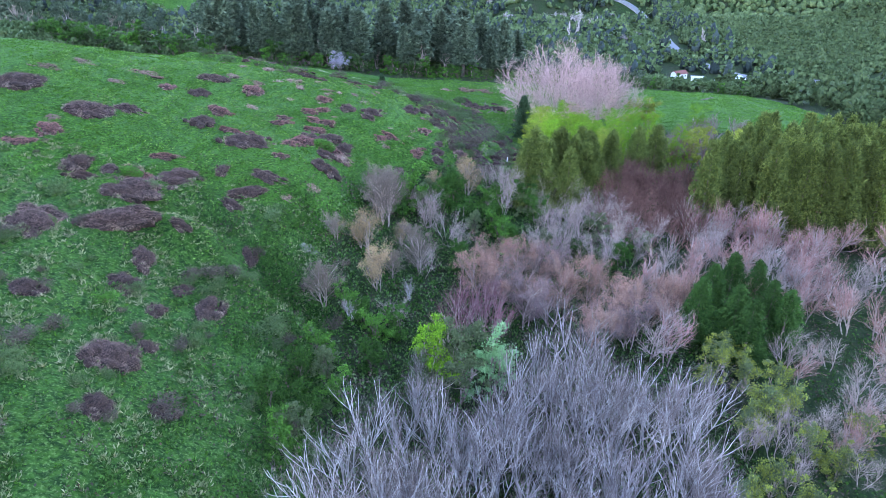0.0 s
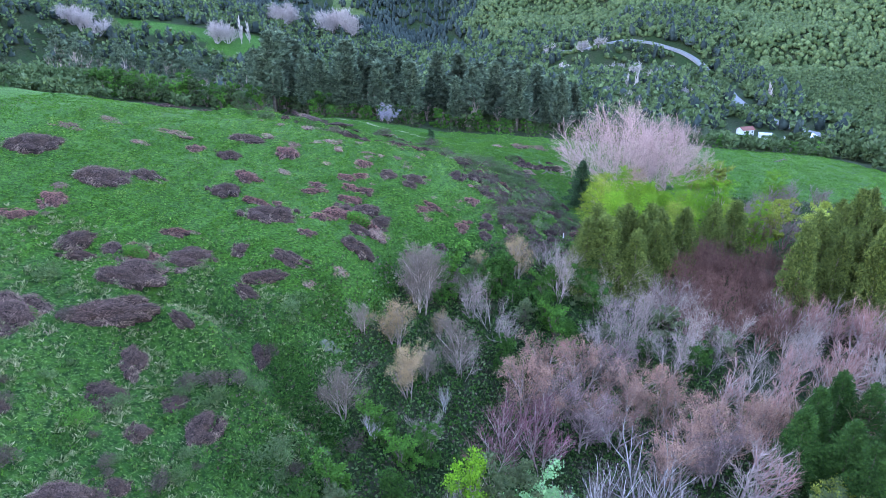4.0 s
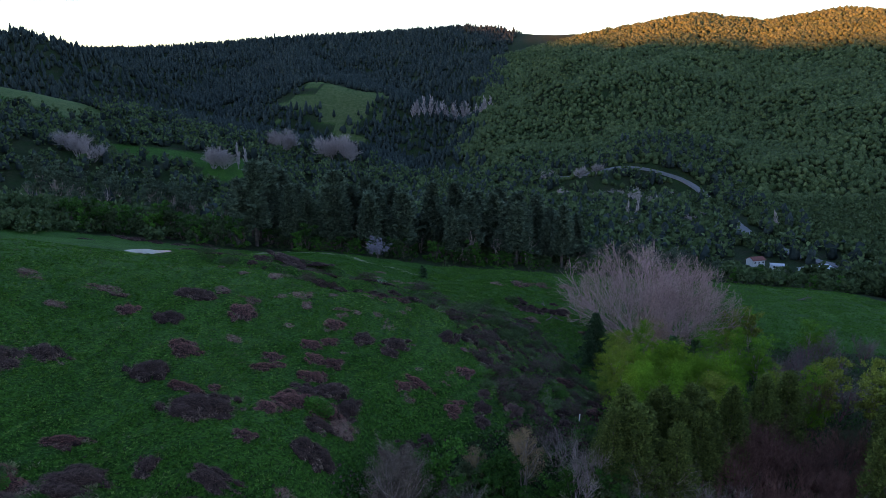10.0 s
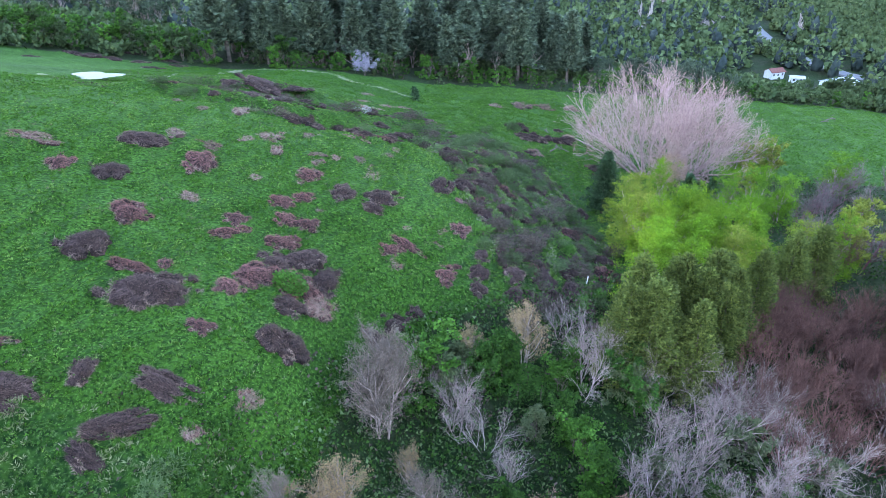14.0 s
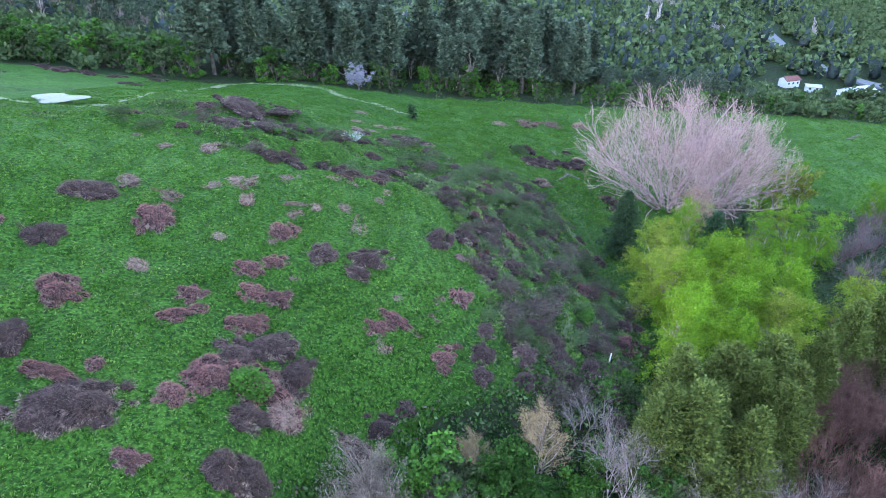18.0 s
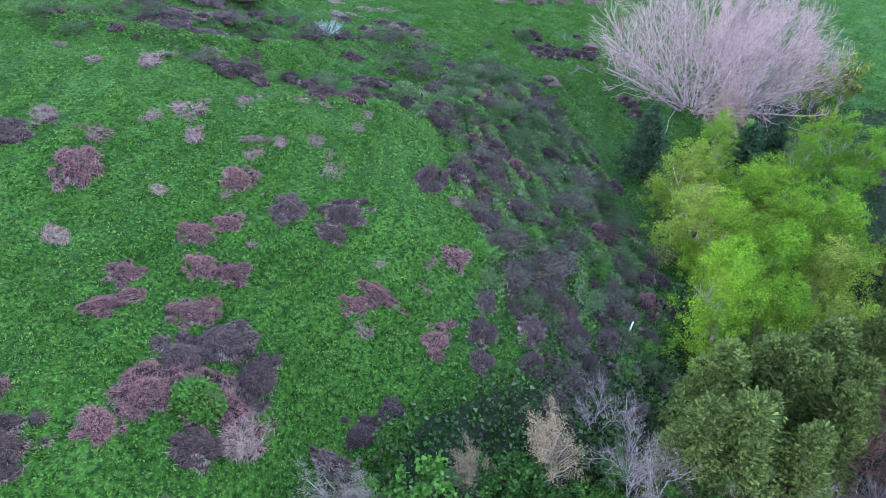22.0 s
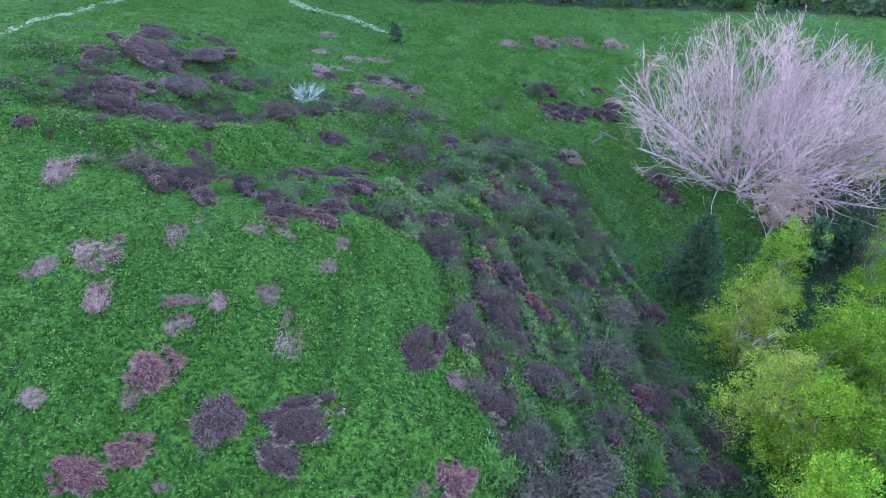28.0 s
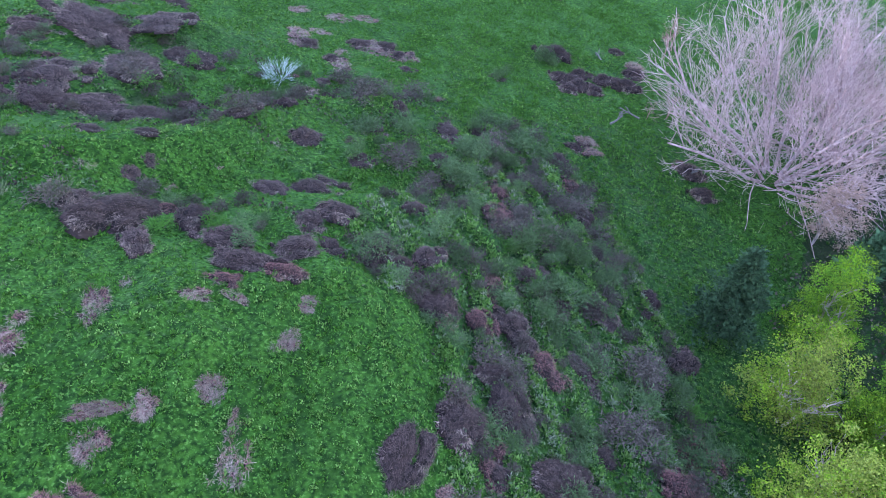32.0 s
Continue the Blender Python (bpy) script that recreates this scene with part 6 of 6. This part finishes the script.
# the pond on the terrace
bm = bmesh.new()
ring = []
for k in range(28):
    a = 6.283 * k / 28
    q = 1 + 0.22 * math.sin(3 * a + 1) + 0.12 * math.sin(5 * a)
    ring.append(bm.verts.new((-88 + 6.0 * q * math.cos(a), 227.0 + 3.6 * q * math.sin(a), 0)))
bm.faces.new(ring)
me = bpy.data.meshes.new("pond")
bm.to_mesh(me)
bm.free()
me.materials.append(M_POND)
pond = tagged(new("pond", me), "small still farm pond reflecting the pale sky", "pond", kind="structure")
pond.location.z = float(ground([-87], [227.0])[0]) + 0.9

# ---- grass past counting ----


def tufts(name, label, n, x0, x1, y0, y1, mat, size, seed, ok, k=4, wide=0.2, up=1.0):
    r = np.random.default_rng(seed)
    x, y = r.uniform(x0, x1, n), r.uniform(y0, y1, n)
    keep = ok(x, y, r)
    x, y = x[keep], y[keep]
    P = np.stack([x, y, ground(x, y)], 1)
    C = np.repeat(P, k, 0) + r.normal(size=(len(P) * k, 3)) * np.array([0.11, 0.11, 0.0]) - np.array([0, 0, 0.03])
    a = r.uniform(0, 6.28, len(C))
    s = np.repeat(size * r.uniform(0.5, 1.6, len(P)), k)
    V, F = blades(C, np.stack([np.cos(a), np.sin(a), up * r.uniform(0.5, 1.7, len(C))], 1), s, s * wide, r)
    return tagged(new(name, mesh_of(name, V, F, mat)), label, "grass", kind="stuff")


def tussock_grass(x, y, r):
    brow = 0.25 * np.exp(-(((x - 2) / 9) ** 2) - ((y - 168) / 26) ** 2) + 0.8 * np.exp(-(((x - flank_edge(y)) / 3.5) ** 2)) * (y > 148) * (y < 236)
    for pts, w, rise in BANKS:
        if rise > 0:
            brow = brow + 0.9 * bank(x, y, pts, w * 0.6, 1.0)
    return ~wood_mask(x, y) & (waves(x, y, 8, 55) + 0.6 * waves(x, y, 27, 56) + brow - 0.5 * tread(x, y) - 0.5 * (y < 104) > r.uniform(-0.5, 0.85, len(x)))


def ledge(x, y):
    """1 on the lip of a ledge, -1 at the foot of its riser."""
    return np.sin(terrace_phase(x, y, ground(x, y, False)))


def bank_grass(x, y, r):
    return flank(x, y) & (waves(x, y, 5.5, 59) + 0.5 * ledge(x, y) > r.uniform(-0.4, 0.7, len(x)))


def bank_straw(x, y, r):
    return flank(x, y) & (0.5 * waves(x, y, 4.5, 60) + 0.6 * waves(x, y, 13, 68) + 0.6 * ledge(x, y) > r.uniform(0.1, 0.9, len(x)))


def open_grass(x, y, r):
    return ~wood_mask(x, y) & (r.random(len(x)) < np.clip((y - 88) / 30, 0.25, 1)) & (waves(x, y, 9, 51) + 0.5 * waves(x, y, 25, 52) > r.uniform(-0.7, 0.6, len(x)))


def rank_grass(x, y, r):
    w = waves(x, y, 16, 53) + np.where(y < 112, 0.15, 0) + np.where((y > 195) & (y < 250), 0.25, 0) + np.where((x > 0) & (x < 34) & (y > 135) & (y < 235), 0.45, 0)
    return ~wood_mask(x, y) & (w > r.uniform(0.0, 0.9, len(x)))


tufts("grass", "short pasture grass with pale tussocks", 190000, -95, 45, 36, 300, M_TUFT, 0.25, 61, open_grass, 5, 0.42)
tufts("paddock_grass", "short green grass of the flat paddock", 100000, -10, 190, 205, 352, M_PADDOCK, 0.32, 65, open_grass, 5, 0.42)
tufts("tussocks", "pale green tussocks scattered through the pasture", 70000, -80, 36, 60, 262, M_TUSSOCK, 0.19, 63, tussock_grass, 10, 0.6, 1.5)
tufts("bank_grass", "long green grass between the scrub on the bank", 70000, -62, 36, 138, 234, M_TUSSOCK, 0.30, 64, bank_grass, 8, 0.4)
tufts("bank_straw", "pale dry stems standing through the bank's scrub", 60000, -62, 36, 138, 234, M_BANKSTRAW, 0.34, 66, bank_straw, 9, 0.2, 1.5)
tufts("paddock_tussocks", "pale tussocks scattered over the paddock", 44000, -10, 190, 200, 350, M_TUSSOCK, 0.24, 67, tussock_grass, 7, 0.5)
def slope_rank(x, y, r):
    return ~wood_mask(x + 3, y) & (y < 112) & (waves(x, y, 7, 96) + 0.6 * waves(x, y, 19, 97) > r.uniform(-0.2, 0.8, len(x)))


tufts("slope_tussocks", "long yellow-green tussocks on the rough south slope", 17000, -72, -6, 38, 114, M_STRAW, 0.5, 98, slope_rank, 8)
tufts("rank_grass", "long straw-pale rank grass on the steep ground", 34000, -95, 45, 36, 270, M_STRAW, 0.30, 62, rank_grass, 5)


def undergrowth(name, label, n, mat, size, seed, tall):
    """Low growth that fills the wood between the trees."""
    r = np.random.default_rng(seed)
    x, y = r.uniform(-22, 130, n), r.uniform(20, 262, n)
    keep = wood_mask(x + 4, y) & (waves(x, y, 13, seed) > r.uniform(-0.5, 0.35, n))
    x, y = x[keep], y[keep]
    top = tall * (0.45 + 0.55 * waves(x, y, 9, seed + 1)).clip(0.1, 1)
    P = np.stack([x, y, ground(x, y) + top * r.random(len(x)) ** 0.6], 1)
    return tagged(new(name, leaf_mesh(name, P, r.normal(size=P.shape), size, mat, r)), label, "undergrowth", kind="stuff")


undergrowth("green_undergrowth", "tangled green undergrowth beneath the trees", 100000, M_GREEN, 0.42, 71, 2.6)
undergrowth("brown_undergrowth", "leafless brown undergrowth beneath the trees", 60000, M_HEATH, 0.40, 73, 2.2)


def floor_cover(name, label, n, mat, size, seed):
    """Fern and litter knitting the gully floor together."""
    r = np.random.default_rng(seed)
    x, y = r.uniform(-24, 48, n), r.uniform(40, 215, n)
    keep = wood_mask(x + 3, y)
    x, y = x[keep], y[keep]
    P = np.stack([x, y, ground(x, y) + 0.6 * r.random(len(x))], 1)
    return tagged(new(name, leaf_mesh(name, P, r.normal(size=P.shape), size, mat, r, 1.5, 0.5)), label, "undergrowth", kind="stuff")


floor_cover("fern_floor", "low green fern covering the gully floor", 60000, M_GREEN, 0.34, 75)
floor_cover("litter_floor", "dull brown-green scrub covering the gully floor", 40000, M_BROOM, 0.34, 76)


def slope_cover(name, label, n, mat, size, seed, tall):
    """Low rough growth in patches on the south slope."""
    r = np.random.default_rng(seed)
    x, y = r.uniform(-75, -8, n), r.uniform(40, 120, n)
    keep = ~wood_mask(x + 3, y) & (waves(x, y, 11, seed) + 0.5 * waves(x, y, 4, seed + 3) + np.clip((x + 34) / 40, -0.3, 0.4) > r.uniform(0.05, 0.8, n)) & (y < 118 - 8 * r.random(n))
    x, y = x[keep], y[keep]
    top = tall * (0.4 + 0.6 * waves(x, y, 5, seed + 1)).clip(0.08, 1)
    P = np.stack([x, y, ground(x, y) + top * r.random(len(x)) ** 0.7], 1)
    return tagged(new(name, leaf_mesh(name, P, r.normal(size=P.shape) * np.array([0.8, 0.8, 0.4]), size, mat, r, 1.6, 0.7)), label, "scrub", kind="stuff")


def bank_cover(name, label, n, mat, size, seed, tall):
    """Low scrub that knits the steep bank and the terrace hollows together."""
    r = np.random.default_rng(seed)
    x, y = r.uniform(-75, 36, n), r.uniform(136, 250, n)
    d1 = np.abs(y - np.interp(x, [-60, -30, 0], [195, 194, 192]))
    d2 = np.abs(y - np.interp(x, [-70, -20, 0], [222, 223, 222]))
    hollow = (x < 2) & ((d1 < 4) | (d2 < 14))
    keep = (flank(x, y) | (hollow & (waves(x, y, 18, 80) > -0.1))) & (waves(x, y, 6.5, seed) - 0.45 * ledge(x, y) > r.uniform(-0.15, 0.7, n))
    x, y = x[keep], y[keep]
    top = tall * (0.4 + 0.6 * waves(x, y, 5, seed + 1)).clip(0.08, 1)
    P = np.stack([x, y, ground(x, y) + top * r.random(len(x)) ** 0.7], 1)
    d = r.normal(size=P.shape) * np.array([0.8, 0.8, 0.4])
    return tagged(new(name, leaf_mesh(name, P, d, size, mat, r, 1.6, 0.7)), label, "scrub", kind="stuff")


bank_cover("heath_cover", "knee-high greyish scrub covering the steep bank", 95000, M_HEATH, 0.22, 81, 0.8)
bank_cover("broom_cover", "dull green broom and fern covering the steep bank", 100000, M_BROOM, 0.22, 83, 0.8)

slope_cover("slope_scrub", "patchy brown scrub on the rough south slope", 30000, M_HEATH, 0.22, 85, 0.7)
slope_cover("slope_fern", "patchy dark green fern on the rough south slope", 150000, M_GREEN, 0.24, 87, 0.7)

# ---- thin evening clouds ----
m_cloud, nt_c = blank("pink_cloud")
f_c, _ = noise_fac(nt_c, 0.004, 0.46, 1.15, 5.0)
em, tr, ms = nt_c.nodes.new("ShaderNodeBsdfDiffuse"), nt_c.nodes.new("ShaderNodeBsdfTransparent"), nt_c.nodes.new("ShaderNodeMixShader")
em.inputs["Color"].default_value = (0.34, 0.32, 0.46, 1)
for a, b2 in ((f_c, ms.inputs[0]), (tr.outputs[0], ms.inputs[1]), (em.outputs[0], ms.inputs[2]), (ms.outputs[0], nt_c.nodes["Material Output"].inputs["Surface"])):
    nt_c.links.new(a, b2)
cl = np.random.default_rng(90)
for x, z, w, h in ((-2230, 640, 460, 16), (-2600, 655, 300, 12), (-1700, 985, 420, 26), (-1080, 1010, 420, 34), (-1240, 880, 160, 12)):
    V0 = ICO2[0] * (1 + 0.25 * cl.normal(size=(len(ICO2[0]), 1))) * np.array([w, 120, h])
    c = tagged(new("cloud", mesh_of("cloud", V0, ICO2[1], m_cloud, True)), "thin pinkish evening cloud high over the hills", "cloud", kind="structure")
    c.location = (x, 4000, z)
    c.visible_shadow = False
